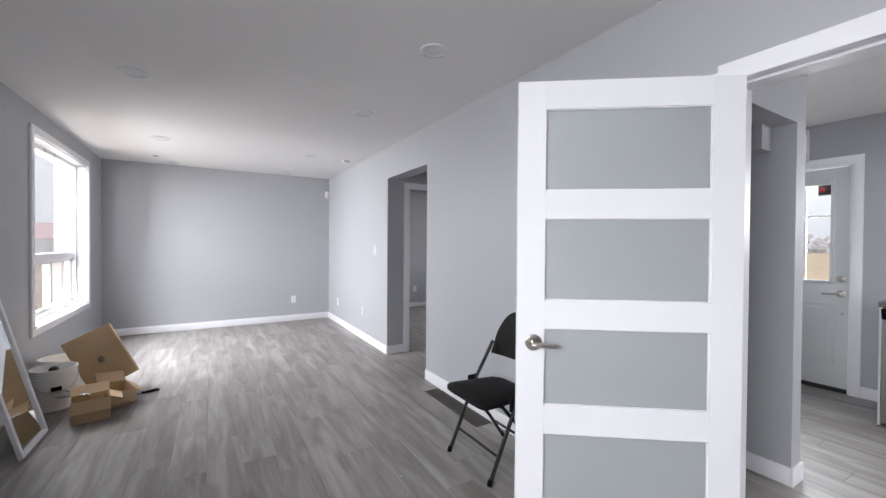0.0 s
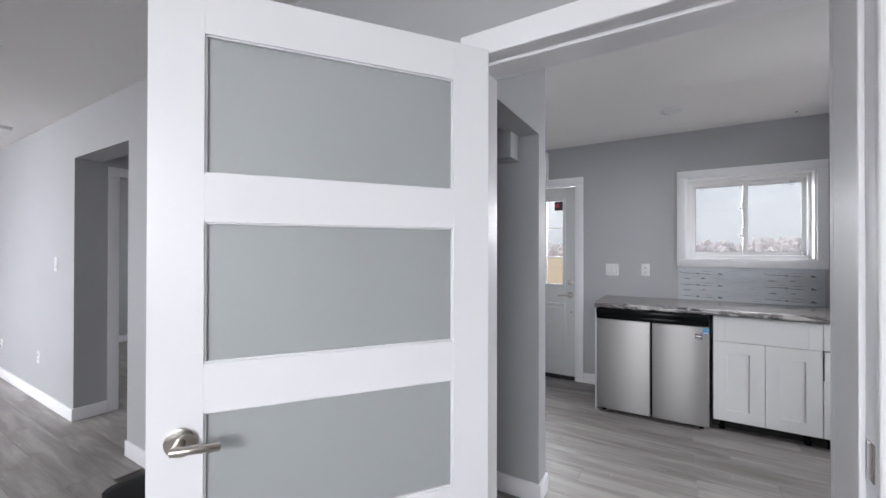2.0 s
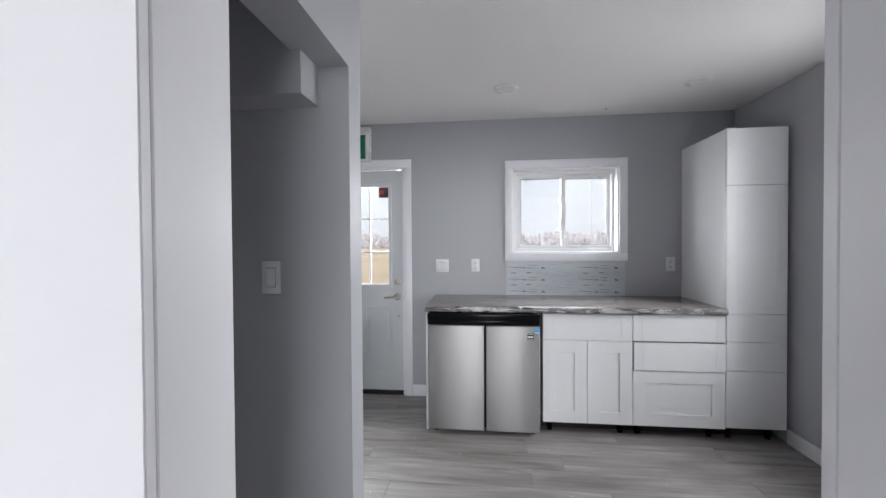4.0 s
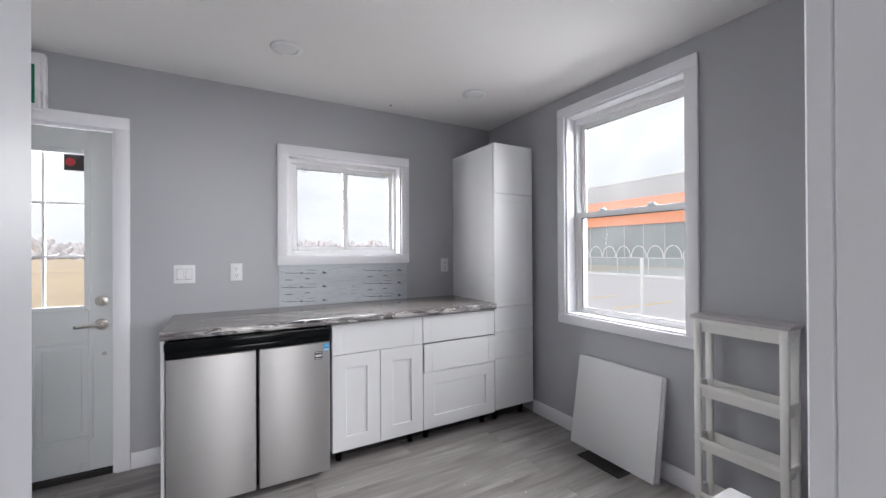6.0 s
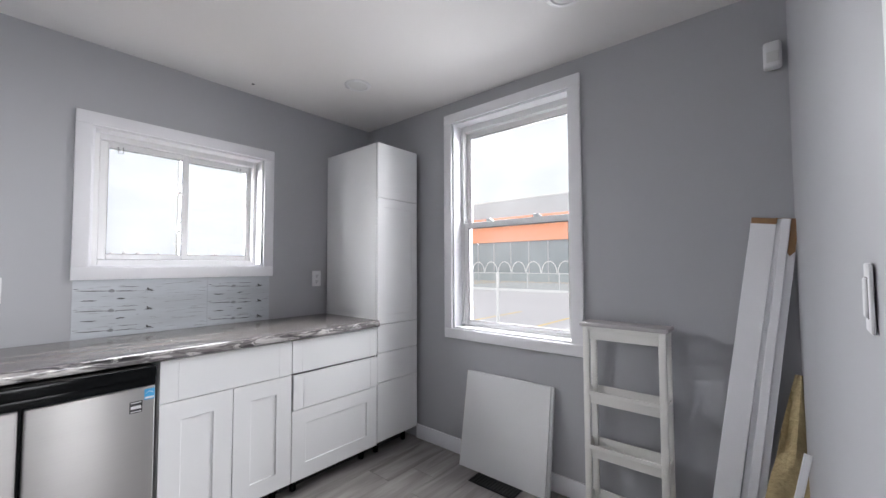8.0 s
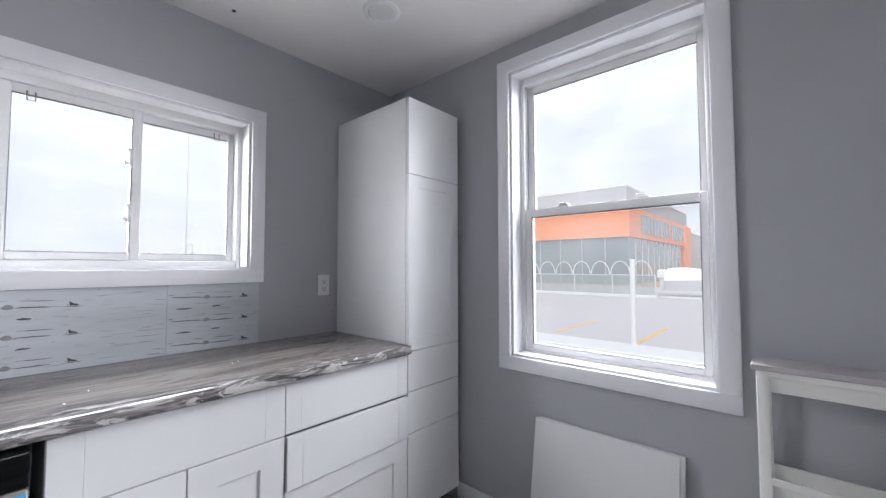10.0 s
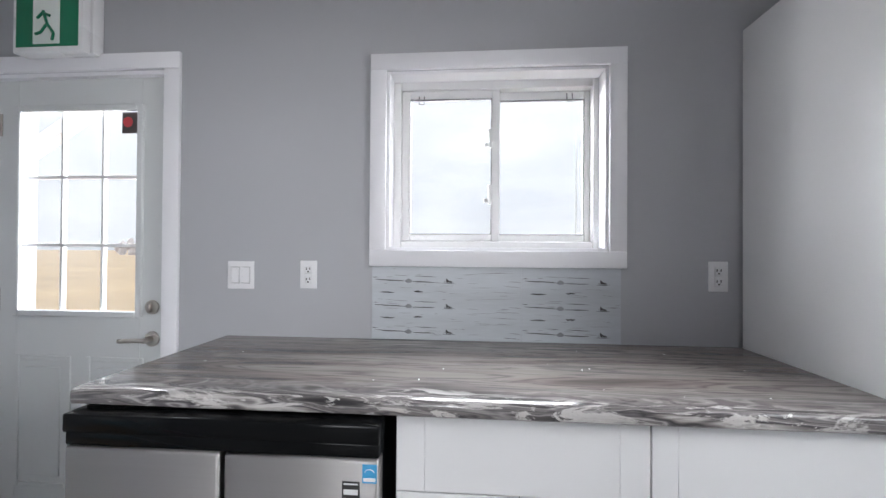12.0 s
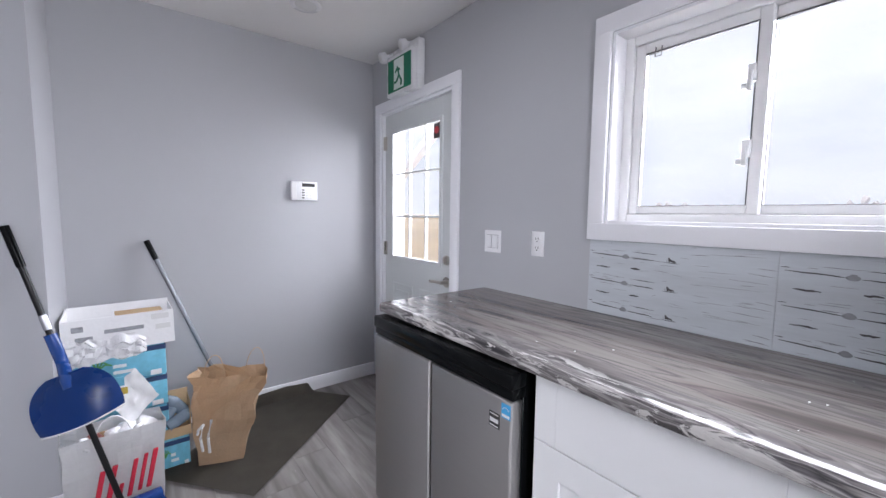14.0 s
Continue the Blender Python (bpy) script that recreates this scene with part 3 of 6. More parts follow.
# exterior door
def lever(parent, m, name="lever_handle", hand=1, k=1.0):
    """A lever on a round rose, lying along local x, standing out along local -y."""
    h = part(name, disc(bmesh.new(), (0, 0, 0), (0, -1, 0), 0.033, 0.009, 28, 0.003), NICKEL, parent, "satin nickel lever handle")
    bm = bmesh.new()
    rod(bm, (0, -0.008, 0), (0, -0.05, 0), 0.011)
    tube(bm, [(-0.008 * hand, -0.05, 0), (0.02 * k * hand, -0.055, 0.002), (0.06 * k * hand, -0.054, 0.001), (0.095 * k * hand, -0.05, -0.003), (0.115 * k * hand, -0.046, -0.004)], 0.0095, 10)
    g = part("grip", bm, NICKEL, h)
    h["local"] = 1
    h.matrix_local = m
    return h


casing("trim_door_east", "x", XE, -1, 1.364, 2.205, 0, 2.045, w=0.07, sill=False, label="white painted flat door casing")
d1 = thing("door_1", (XE + 0.04, 1.37, 0), "grey-white exterior door with a nine-lite window, closed", "door", kind="structure")
bm = bmesh.new()
for p in ((1.364, 1.378), (2.188, 2.205)):
    solid(bm, XE, XE + 0.14, p[0], p[1], 0, 2.045)
solid(bm, XE, XE + 0.14, 1.378, 2.188, 2.028, 2.045)
part("jamb", bm, TRIM, d1)
GY0, GY1, GZ0, GZ1 = 1.492, 2.078, 0.985, 1.895
bm = bmesh.new()
X0, X1 = XE + 0.02, XE + 0.064
solid(bm, X0, X1, 1.381, GY0, 0.035, 2.024, 0.002); solid(bm, X0, X1, GY1, 2.184, 0.035, 2.024, 0.002)
solid(bm, X0 + 0.0005, X1, GY0, GY1, 0.035, GZ0); solid(bm, X0 + 0.0005, X1, GY0, GY1, GZ1, 2.024)
leaf = part("leaf", bm, DOORP, d1)
part("glazing_frame", framing(bmesh.new(), "x", X0 - 0.012, X0 + 0.004, GY0 - 0.012, GY1 + 0.012, GZ0 - 0.012, GZ1 + 0.012, 0.028, 0.004), DOORP, d1)
pane(d1, "x", X0 + 0.02, GY0, GY1, GZ0, GZ1)
for k in (1, 2):
    a = GY0 + (GY1 - GY0) * k / 3
    bx("muntin", VINYL, d1, X0 + 0.012, X0 + 0.034, a - 0.006, a + 0.006, GZ0, GZ1, 0.002)
    z = GZ0 + (GZ1 - GZ0) * k / 3
    bx("muntin", VINYL, d1, X0 + 0.0115, X0 + 0.0345, GY0, GY1, z - 0.007, z + 0.007, 0.002)
for a0, a1 in ((1.47, 1.74), (1.81, 2.08)):
    bm = bmesh.new()
    framing(bm, "x", X0 - 0.005, X0 + 0.002, a0, a1, 0.22, 0.80, 0.022, 0.0045)
    solid(bm, X0 - 0.004, X0 + 0.002, a0 + 0.05, a1 - 0.05, 0.27, 0.75, 0.0035)
    part("embossed_panel", bm, DOORP, d1)
for z in (0.262, 1.045, 1.825):
    bm = bmesh.new()
    rod(bm, (XE + 0.012, 2.188, z - 0.05), (XE + 0.012, 2.188, z + 0.05), 0.008)
    solid(bm, XE + 0.014, XE + 0.019, 2.155, 2.203, z - 0.05, z + 0.05, 0.002)
    part("hinge", bm, NICKEL, d1)
bm = bmesh.new()
disc(bm, (X0, 1.43, 1.022), (-1, 0, 0), 0.031, 0.012, 28, 0.004)
solid(bm, X0 - 0.03, X0 - 0.01, 1.424, 1.436, 1.002, 1.042, 0.004)
part("deadbolt", bm, NICKEL, d1)
lever(d1, pose(X0 - XE - 0.04, 1.43 - 1.37, 0.885, 0, 0, -90), hand=-1)
part("viewer", disc(bmesh.new(), (X0, 1.42, 0.71), (-1, 0, 0), 0.012, 0.004, 16), NICKEL, d1)
bx("threshold", DARK, d1, XE - 0.005, XE + 0.16, 1.378, 2.188, 0, 0.033, 0.003)
STK_RED, STK_BLK = material("sticker_red", (0.45, 0.04, 0.05), 0.5), material("sticker_dark", (0.04, 0.03, 0.03), 0.5)
sticker = bx("sticker", STK_BLK, d1, X0 + 0.015, X0 + 0.0185, 1.505, 1.60, 1.785, 1.878, 0, "small dark and red warning sticker")
bm = bmesh.new()
disc(bm, (X0 + 0.015, 1.573, 1.835), (-1, 0, 0), 0.024, 0.0006, 8)
part("sticker_mark", bm, STK_RED, sticker)

# door frame in the partition, and its leaf
HX, HY = 3.872, 0.985
f2 = thing("door_frame", (XP, 0.13, 0), "white painted wooden door frame with flat casing", "door frame", kind="structure")
bx("jamb", TRIM, f2, XP - 0.003, 4.08, 0.09, 0.124, 0, 1.97)
bx("jamb", TRIM, f2, XP - 0.003, 4.09, 1.03, 1.105, 0, 1.97)
bx("hinge_strip", TRIM, f2, XP - 0.003, XP + 0.012, 0.985, 1.03, 0, 1.97)
bx("head_jamb", TRIM, f2, XP - 0.003, 4.08, 0.09, 1.105, 1.97, 2.02)
for p in ((0.124, 0.136), (1.018, 1.03)):
    bx("door_stop", TRIM, f2, XP + 0.045, XP + 0.08, p[0], p[1], 0, 1.97)
bx("door_stop", TRIM, f2, XP + 0.045, XP + 0.08, 0.136, 1.018, 1.958, 1.97)
bx("casing_board", TRIM, f2, XP - 0.02, XP - 0.003, 0.985, 1.07, 0, 1.965, 0.003)
bx("casing_board", TRIM, f2, XP - 0.02, XP - 0.003, 0.045, 0.124, 0, 1.965, 0.003)
bx("casing_head", TRIM, f2, XP - 0.02, XP - 0.003, 0.045, 1.07, 1.965, 2.042, 0.003)
bx("casing_board", TRIM, f2, XK, XK + 0.029, 0.05, 0.122, 0, 2.02, 0.003)
bx("casing_head", TRIM, f2, XK, XK + 0.029, 0.05, 1.105, 2.02, 2.10, 0.003)
bx("reveal_lining", TRIM, f2, 4.081, XK - 0.0005, 0.09, 0.122, 0, 2.018, 0.002)
bx("strike_plate", NICKEL, f2, XP + 0.003, XP + 0.036, 0.1235, 0.127, 0.875, 0.955, 0.001)

LW, LT = 0.851, 0.036
d2 = thing("door_2", (HX, HY, 0), "white wooden door with four frosted glass panes, open", "door", kind="structure")
d2.matrix_world = pose(HX, HY, 0, 0, 0, 143.3)
Z = (0.012, 0.232, 0.551, 0.665, 0.975, 1.088, 1.415, 1.527, 1.850, 1.960)


def local(ob):
    ob["local"] = 1
    return ob


ST, SF = 0.115, 0.109
local(bx("stile", TRIM, d2, 0, ST, 0, LT, Z[0], Z[9], 0.0007))
local(bx("stile", TRIM, d2, LW - SF, LW, 0, LT, Z[0], Z[9], 0.0007))
for k in range(0, 10, 2):
    local(bx("rail", TRIM, d2, ST, LW - SF, 0.0003, LT - 0.0003, Z[k], Z[k + 1], 0.0005))
for k in range(1, 9, 2):
    local(bx("frosted_pane", FROST, d2, ST, LW - SF, 0.014, 0.022, Z[k], Z[k + 1], 0, "frosted glass pane"))
    bm = bmesh.new()
    for c in (0.0055, 0.0225):
        framing(bm, "y", c, c + 0.008, ST, LW - SF, Z[k], Z[k + 1], 0.004, 0.0005)
    local(part("glazing_bead", bm, TRIM, d2))
lever(d2, pose(LW - 0.066, LT, 0.918, 0, 0, 180), hand=1, k=0.72)
lever(d2, pose(LW - 0.066, 0, 0.918), hand=-1, k=0.72)
for z in (0.918, 1.12, 1.845):
    local(bx("latch_plate", NICKEL, d2, LW - 0.001, LW + 0.0012, 0.008, 0.028, z - 0.014, z + 0.014, 0.0005))

# hall doorway seen through the opening
casing("trim_door_hall", "y", 4.55, -1, 4.185, 4.98, 0, 1.975, w=0.075, sill=False, label="white painted flat door casing")

# ---- kitchen ----
def shaker(name, parent, y0, y1, z0, z1, x, inset=0.085, raised=0.0065):
    """A front with a sunk middle, facing -x."""
    g = 0.0018
    y0, y1 = min(y0, y1) + g, max(y0, y1) - g
    z0, z1 = z0 + g, z1 - g
    bm = bmesh.new()

    def ring(d, xx):
        return [bm.verts.new((xx, a, z)) for a, z in ((y0 + d, z0 + d), (y1 - d, z0 + d), (y1 - d, z1 - d), (y0 + d, z1 - d))]
    r = [ring(0, x + 0.019), ring(0, x + 0.0015), ring(0.0015, x), ring(inset - 0.0015, x), ring(inset, x + 0.001), ring(inset, x + raised - 0.001), ring(inset + 0.001, x + raised)]
    for p, q in zip(r, r[1:]):
        for k in range(4):
            bm.faces.new((p[k], p[(k + 1) % 4], q[(k + 1) % 4], q[k]))
    bm.faces.new(r[0][::-1]); bm.faces.new(r[-1])
    return part(name, bm, LACQ, parent, smooth=False)


def slab(name, parent, y0, y1, z0, z1, x, stile=0.0):
    """A flat front, facing -x; with a stile, faint upright joints that far in from both ends."""
    g = 0.0018
    a0, a1 = min(y0, y1) + g, max(y0, y1) - g
    bm = bmesh.new()
    cuts = [a0, a0 + stile, a1 - stile, a1] if stile else [a0, a1]
    for p, q in zip(cuts, cuts[1:]):
        solid(bm, x, x + 0.019, p, q, z0 + g, z1 - g, 0.0012)
    return part(name, bm, LACQ, parent)


FX = 6.332


def carcass(parent, y0, y1, z0, z1, x1=6.94):
    # added sheet behind the fronts, so their gaps read as shaded
    bx("edge_banding", SHADE, parent, FX + 0.0195, FX + 0.0209, y0 + 0.002, y1 - 0.002, z0 + 0.002, z1 - 0.002, 0, "grey sheet standing for shade in the gaps between fronts")
    bx("body", LACQ, parent, FX + 0.021, x1, y0 + 0.0005, y1 - 0.0005, z0, z1, 0.001)
    # added dark board in place of the deep shadow beneath the cabinet
    bx("toe_board", DARK, parent, FX + 0.125, FX + 0.14, y0 + 0.001, y1 - 0.001, 0.001, z0 - 0.001, 0.001, "dark board standing for the deep shadow under the cabinet")
    for a in (y0 + 0.06, y1 - 0.06):
        for x in (FX + 0.09, x1 - 0.06):
            part("leg", rod(bmesh.new(), (x, a, 0), (x, a, z0 + 0.001), 0.017, 0.02), BLACKP, parent)


c1 = thing("base_cabinet", (6.6, -0.07, 0), "white kitchen base cabinet with two shaker doors under a flat front", "cabinet")
carcass(c1, -0.373, 0.237, 0.095, 0.866)
slab("drawer_front", c1, -0.373, 0.237, 0.678, 0.866, FX, 0.07)
shaker("door", c1, -0.068, 0.237, 0.09, 0.678, FX)
shaker("door", c1, -0.373, -0.068, 0.09, 0.678, FX)
c2 = thing("drawer_cabinet", (6.6, -0.67, 0), "white kitchen base cabinet with three drawers", "cabinet")
carcass(c2, -0.975, -0.373, 0.095, 0.866)
slab("drawer_front", c2, -0.975, -0.373, 0.680, 0.866, FX, 0.06)
slab("drawer_front", c2, -0.975, -0.377, 0.478, 0.672, FX - 0.007, 0.06)
shaker("drawer_front", c2, -0.975, -0.373, 0.09, 0.478, FX, 0.085)
c3 = thing("tall_cabinet", (6.6, -1.16, 0), "tall glossy white pantry cabinet in the corner", "cabinet")
carcass(c3, -1.357, -0.977, 0.10, 2.125)
slab("drawer_front", c3, -1.357, -0.977, 0.10, 0.49, FX)
slab("drawer_front", c3, -1.357, -0.977, 0.49, 0.688, FX)
slab("drawer_front", c3, -1.357, -0.977, 0.688, 0.878, FX)
shaker("door", c3, -1.357, -0.977, 0.878, 1.743, FX, 0.06, 0.0025)
slab("door", c3, -1.357, -0.977, 1.743, 2.127, FX)

# worktop with a rolled front edge and a clipped corner
wt = thing("worktop", (6.6, 0.05, 0.87), "grey and taupe veined stone-look laminate worktop", "worktop")


def extruded(prof, y0, y1, clip=0.0):
    bm = bmesh.new()
    ends = [[bm.verts.new((x, y - (clip if y == y0 and x < 6.33 else 0), z)) for x, z in prof] for y in (y0, y1)]
    for k in range(len(prof)):
        bm.faces.new((ends[0][k], ends[0][(k + 1) % len(prof)], ends[1][(k + 1) % len(prof)], ends[1][k]))
    bm.faces.new(ends[0]); bm.faces.new(ends[1][::-1])
    return bm


part("slab", extruded([(6.948, 0.912), (6.335, 0.912), (6.335, 0.870), (6.948, 0.870)], 1.078, -0.9745), STONE, wt)
part("rolled_edge", extruded([(6.335, 0.912), (6.314, 0.9115), (6.308, 0.909), (6.3045, 0.903), (6.304, 0.882), (6.306, 0.875), (6.312, 0.871), (6.335, 0.870)], 1.078, -0.9745, 0.001), STONE, wt, "rolled front edge with white veins")

# fridge: a two-door compact fridge
fr = thing("fridge", (6.6, 0.65, 0), "compact stainless steel two-door fridge with black trim", "fridge")
FF = 6.268
bx("body", BLACKP, fr, FF + 0.05, 6.86, 0.268, 1.048, 0.035, 0.866, 0.004)
bm = bmesh.new()
solid(bm, FF - 0.004, FF + 0.06, 0.262, 1.056, 0.818, 0.866, 0.007, 2)
solid(bm, FF + 0.004, FF + 0.06, 0.264, 1.054, 0.786, 0.8185, 0.004, 2)
part("top_grip", bm, BLACKP, fr, "black plastic grip strip")
for y0, y1 in ((0.264, 0.640), (0.652, 1.052)):
    bx("door", STEEL, fr, FF, FF + 0.048, y0, y1, 0.035, 0.784, 0.008, "brushed stainless steel door", 3)
for y in (0.31, 1.0):
    for x in (FF + 0.08, 6.80):
        part("foot", rod(bmesh.new(), (x, y, 0), (x, y, 0.036), 0.018), BLACKP, fr)
BADGE, ESTAR, PAPER = material("badge", (0.03, 0.03, 0.03), 0.3), material("blue_label", (0.06, 0.36, 0.66), 0.4), material("white_label", (0.75, 0.76, 0.76), 0.5)
badge = bx("badge", BADGE, fr, FF - 0.0015, FF + 0.0005, 0.308, 0.350, 0.688, 0.734, 0.0005, "small black maker's badge")
for z0, z1 in ((0.692, 0.695), (0.704, 0.716), (0.727, 0.730)):
    bx("badge_bar", PAPER, badge, FF - 0.0022, FF - 0.0012, 0.312, 0.346, z0, z1, 0)
lab = bx("energy_label", ESTAR, fr, FF - 0.0010, FF + 0.0002, 0.268, 0.302, 0.732, 0.775, 0, "light blue energy label")
bx("label_bar", PAPER, lab, FF - 0.0016, FF - 0.0009, 0.271, 0.299, 0.736, 0.744, 0)
bm = bmesh.new()
tube(bm, [(FF - 0.0012, 0.285 + 0.011 * math.cos(a), 0.757 + 0.007 * math.sin(a)) for a in [k * math.pi / 8 for k in range(9)]], 0.001, 5)
part("label_arc", bm, PAPER, lab)
tagged(bx("end_panel", LACQ, None, FX + 0.0, 6.94, 1.06, 1.076, 0, 0.8695, 0.001), "white cabinet end panel beside the fridge", "panel")

# ---- more materials ----
KRAFT = material("kraft_paper", (0.60, 0.435, 0.28), 0.75, vary=0.12, scale=9, grain=120, bump=0.15)
CARD = material("cardboard", (0.52, 0.37, 0.215), 0.8, vary=0.10, scale=6, grain=90, bump=0.08)
BAGW = material("white_paper", (0.82, 0.82, 0.825), 0.55, vary=0.05, scale=8, bump=0.1)
FLUFF = material("soft_white_foam", (0.78, 0.78, 0.79), 0.95, vary=0.08, scale=20, grain=150, bump=0.3, spec=0.1)
PLAST = material("white_plastic", (0.83, 0.82, 0.78), 0.38, vary=0.03, bump=0.01)
PLATE = material("white_switch_plastic", (0.78, 0.78, 0.79), 0.3, vary=0.01, bump=0.0)
RED = material("red_print", (0.55, 0.02, 0.05), 0.5)
BLUE = material("blue_plastic", (0.010, 0.055, 0.25), 0.28, vary=0.08, bump=0.02)
AQUA = material("aqua_print", (0.17, 0.49, 0.65), 0.45, vary=0.25, scale=14)
NAVY = material("navy_print", (0.02, 0.05, 0.14), 0.45)
PALMG = material("green_print", (0.10, 0.32, 0.08), 0.5)
MAT = material("mat_pile", (0.135, 0.122, 0.10), 0.95, vary=0.25, scale=9, grain=400, bump=0.6)
ALU = material("brushed_aluminium", (0.45, 0.46, 0.48), 0.35, metal=1.0)
RAW = material("raw_wood", (0.30, 0.17, 0.08), 0.7, vary=0.25, scale=8, stretch=(6, 6, 1), bump=0.1)
TAN = material("old_foam", (0.50, 0.40, 0.22), 0.9, vary=0.35, scale=7, grain=60, bump=0.5)
GREEN = material("sign_green", (0.0, 0.16, 0.075), 0.4, vary=0.03)
SIGNW = material("sign_white", (0.75, 0.80, 0.77), 0.4, vary=0.02)
VENTB = material("vent_brown", (0.055, 0.045, 0.038), 0.5, vary=0.1)
MIRROR = material("mirror_glass", (0.85, 0.87, 0.87), 0.02, metal=1.0, vary=0.0, bump=0.0, rough_vary=0.0)
SLOT = material("socket_slot", (0.03, 0.03, 0.03), 0.6)
LENS = material("lamp_lens", (0.70, 0.70, 0.69), 0.5, vary=0.01)
BIRCH = material("birch_print", (0.51, 0.54, 0.57), 0.4, vary=0.18, scale=3.5, grain=40, stretch=(1, 0.35, 3.2), bump=0.01)
BARK = material("birch_mark", (0.055, 0.052, 0.052), 0.5, vary=0.3, scale=30)
BARK2 = material("birch_faint_mark", (0.24, 0.245, 0.26), 0.5, vary=0.3, scale=30)
VINYLB = material("black_vinyl", (0.006, 0.006, 0.006), 0.6, vary=0.1, grain=500, bump=0.12, spec=0.2)


def build(t, m):
    """Put a thing whose parts were modelled round its own origin at the pose m."""
    for o in t.children_recursive:
        if o.parent == t:
            o["local"] = 1
    t.matrix_world = m
    return t


# ---- ceiling lights ----
lamp = thing("ceiling_light", (0, 0, 0), "round white recessed ceiling light, switched off", "ceiling light", "recessed ceiling lights")
bm = bmesh.new()
N = 36
rings = [[bm.verts.new((r * math.cos(k * math.tau / N), r * math.sin(k * math.tau / N), z)) for k in range(N)] for r, z in ((0.083, 0.0), (0.082, -0.005), (0.076, -0.009), (0.062, -0.008), (0.058, -0.004), (0.058, 0.0))]
for p, q in zip(rings, rings[1:]):
    for k in range(N):
        bm.faces.new((p[k], p[(k + 1) % N], q[(k + 1) % N], q[k]))
part("trim_ring", bm, PLATE, lamp)
part("lens", disc(bmesh.new(), (0, 0, -0.0005), (0, 0, -1), 0.0575, 0.004, 36, 0.001), LENS, lamp)
build(lamp, pose(6.27, 0.495, CEILING))
for x, y in ((6.30, -0.78), (6.255, 1.808), (4.94, -0.84), (1.665, 3.57), (3.229, 2.267), (3.243, 3.53), (1.645, 5.48), (3.19, 5.44), (1.635, 6.95), (3.145, 6.9)):
    copy_thing(lamp, pose(x, y, CEILING))
tagged(part("ceiling_hole", disc(bmesh.new(), (6.79, -0.332, CEILING + 0.001), (0, 0, -1), 0.009, 0.003, 12), SLOT), "small dark screw hole in the ceiling", "hole")
tagged(part("ceiling_hole", disc(bmesh.new(), (1.49, 6.6, CEILING + 0.001), (0, 0, -1), 0.03, 0.003, 16), SLOT), "small dark hole in the ceiling", "hole")
sd = thing("smoke_detector", (3.70, 5.55, CEILING), "small white round smoke detector on the ceiling", "smoke detector")
part("base", disc(bmesh.new(), (3.70, 5.55, CEILING), (0, 0, -1), 0.06, 0.012, 28), PLATE, sd)
part("cover", disc(bmesh.new(), (3.70, 5.55, CEILING - 0.012), (0, 0, -1), 0.052, 0.022, 28, 0.008), PLATE, sd)


# ---- switches and outlets, facing local -y ----
def outlet(label="white duplex wall outlet"):
    t = thing("wall_outlet", (0, 0, 0), label, "outlet")
    bx("cover_plate", PLATE, t, -0.036, 0.036, -0.006, 0, -0.058, 0.058, 0.004, segments=2)
    for z in (-0.021, 0.021):
        bx("socket", PLATE, t, -0.016, 0.016, -0.009, -0.0055, z - 0.017, z + 0.017, 0.002)
        bm = bmesh.new()
        for x in (-0.007, 0.007):
            solid(bm, x - 0.0015, x + 0.0015, -0.0098, -0.0088, z - 0.002, z + 0.008)
        solid(bm, -0.003, 0.003, -0.0098, -0.0088, z - 0.012, z - 0.006)
        part("slots", bm, SLOT, t)
    return t


def switch(n, label):
    t = thing("light_switch", (0, 0, 0), label, "light switch")
    w = 0.035 + 0.023 * (n - 1)
    bx("cover_plate", PLATE, t, -w, w, -0.006, 0, -0.058, 0.058, 0.004, segments=2)
    for k in range(n):
        x = (k - (n - 1) / 2) * 0.046
        bx("gap", SLOT, t, x - 0.0175, x + 0.0175, -0.0065, -0.0055, -0.0345, 0.0345, 0)
        r = part("rocker", solid(bmesh.new(), x - 0.0165, x + 0.0165, -0.010, -0.004, -0.033, 0.033, 0.002), PLATE, t)
    return t


EASTW, FARW, PARTW, SOUTHW, NORTHW, KPW = -90, 0, -90, 180, 0, 90
o1 = build(outlet(), pose(XE, 0.727, 1.172, 0, 0, EASTW))
copy_thing(o1, pose(XE, -0.893, 1.182, 0, 0, EASTW))
copy_thing(o1, pose(3.31, YF, 0.36, 0, 0, FARW))
copy_thing(o1, pose(XP, 6.62, 0.35, 0, 0, PARTW))
copy_thing(o1, pose(XP, 5.40, 0.39, 0, 0, PARTW))
copy_thing(o1, pose(5.75, 7.5, 0.38, 0, 0, 0))
build(switch(2, "white double rocker light switch"), pose(XE, 1.02, 1.167, 0, 0, EASTW))
s1 = build(switch(1, "white single rocker light switch"), pose(4.83, 1.395, 1.25, 0, 0, EASTW))
copy_thing(s1, pose(XP, 4.95, 1.232, 0, 0, PARTW))
copy_thing(s1, pose(XK + SLANT * 0.31, -0.22, 1.22, 0, 0, KPW - 2.6))


def motion_sensor(m):
    t = thing("alarm_sensor", (0, 0, 0), "small white alarm sensor high in the corner", "alarm sensor", "alarm sensors")
    bx("housing", PLATE, t, -0.03, 0.03, -0.05, 0, -0.055, 0.055, 0.012, segments=3)
    bx("window", LENS, t, -0.02, 0.02, -0.0525, -0.049, -0.035, 0.01, 0.003)
    return build(t, m)


motion_sensor(pose(3.862, YF, 2.16, 0, 0, 0))
motion_sensor(pose(4.272, YS, 2.145, 0, 0, 180))

kp = thing("alarm_keypad", (6.40, YN, 1.455), "white alarm keypad with a dark display on the wall", "keypad")
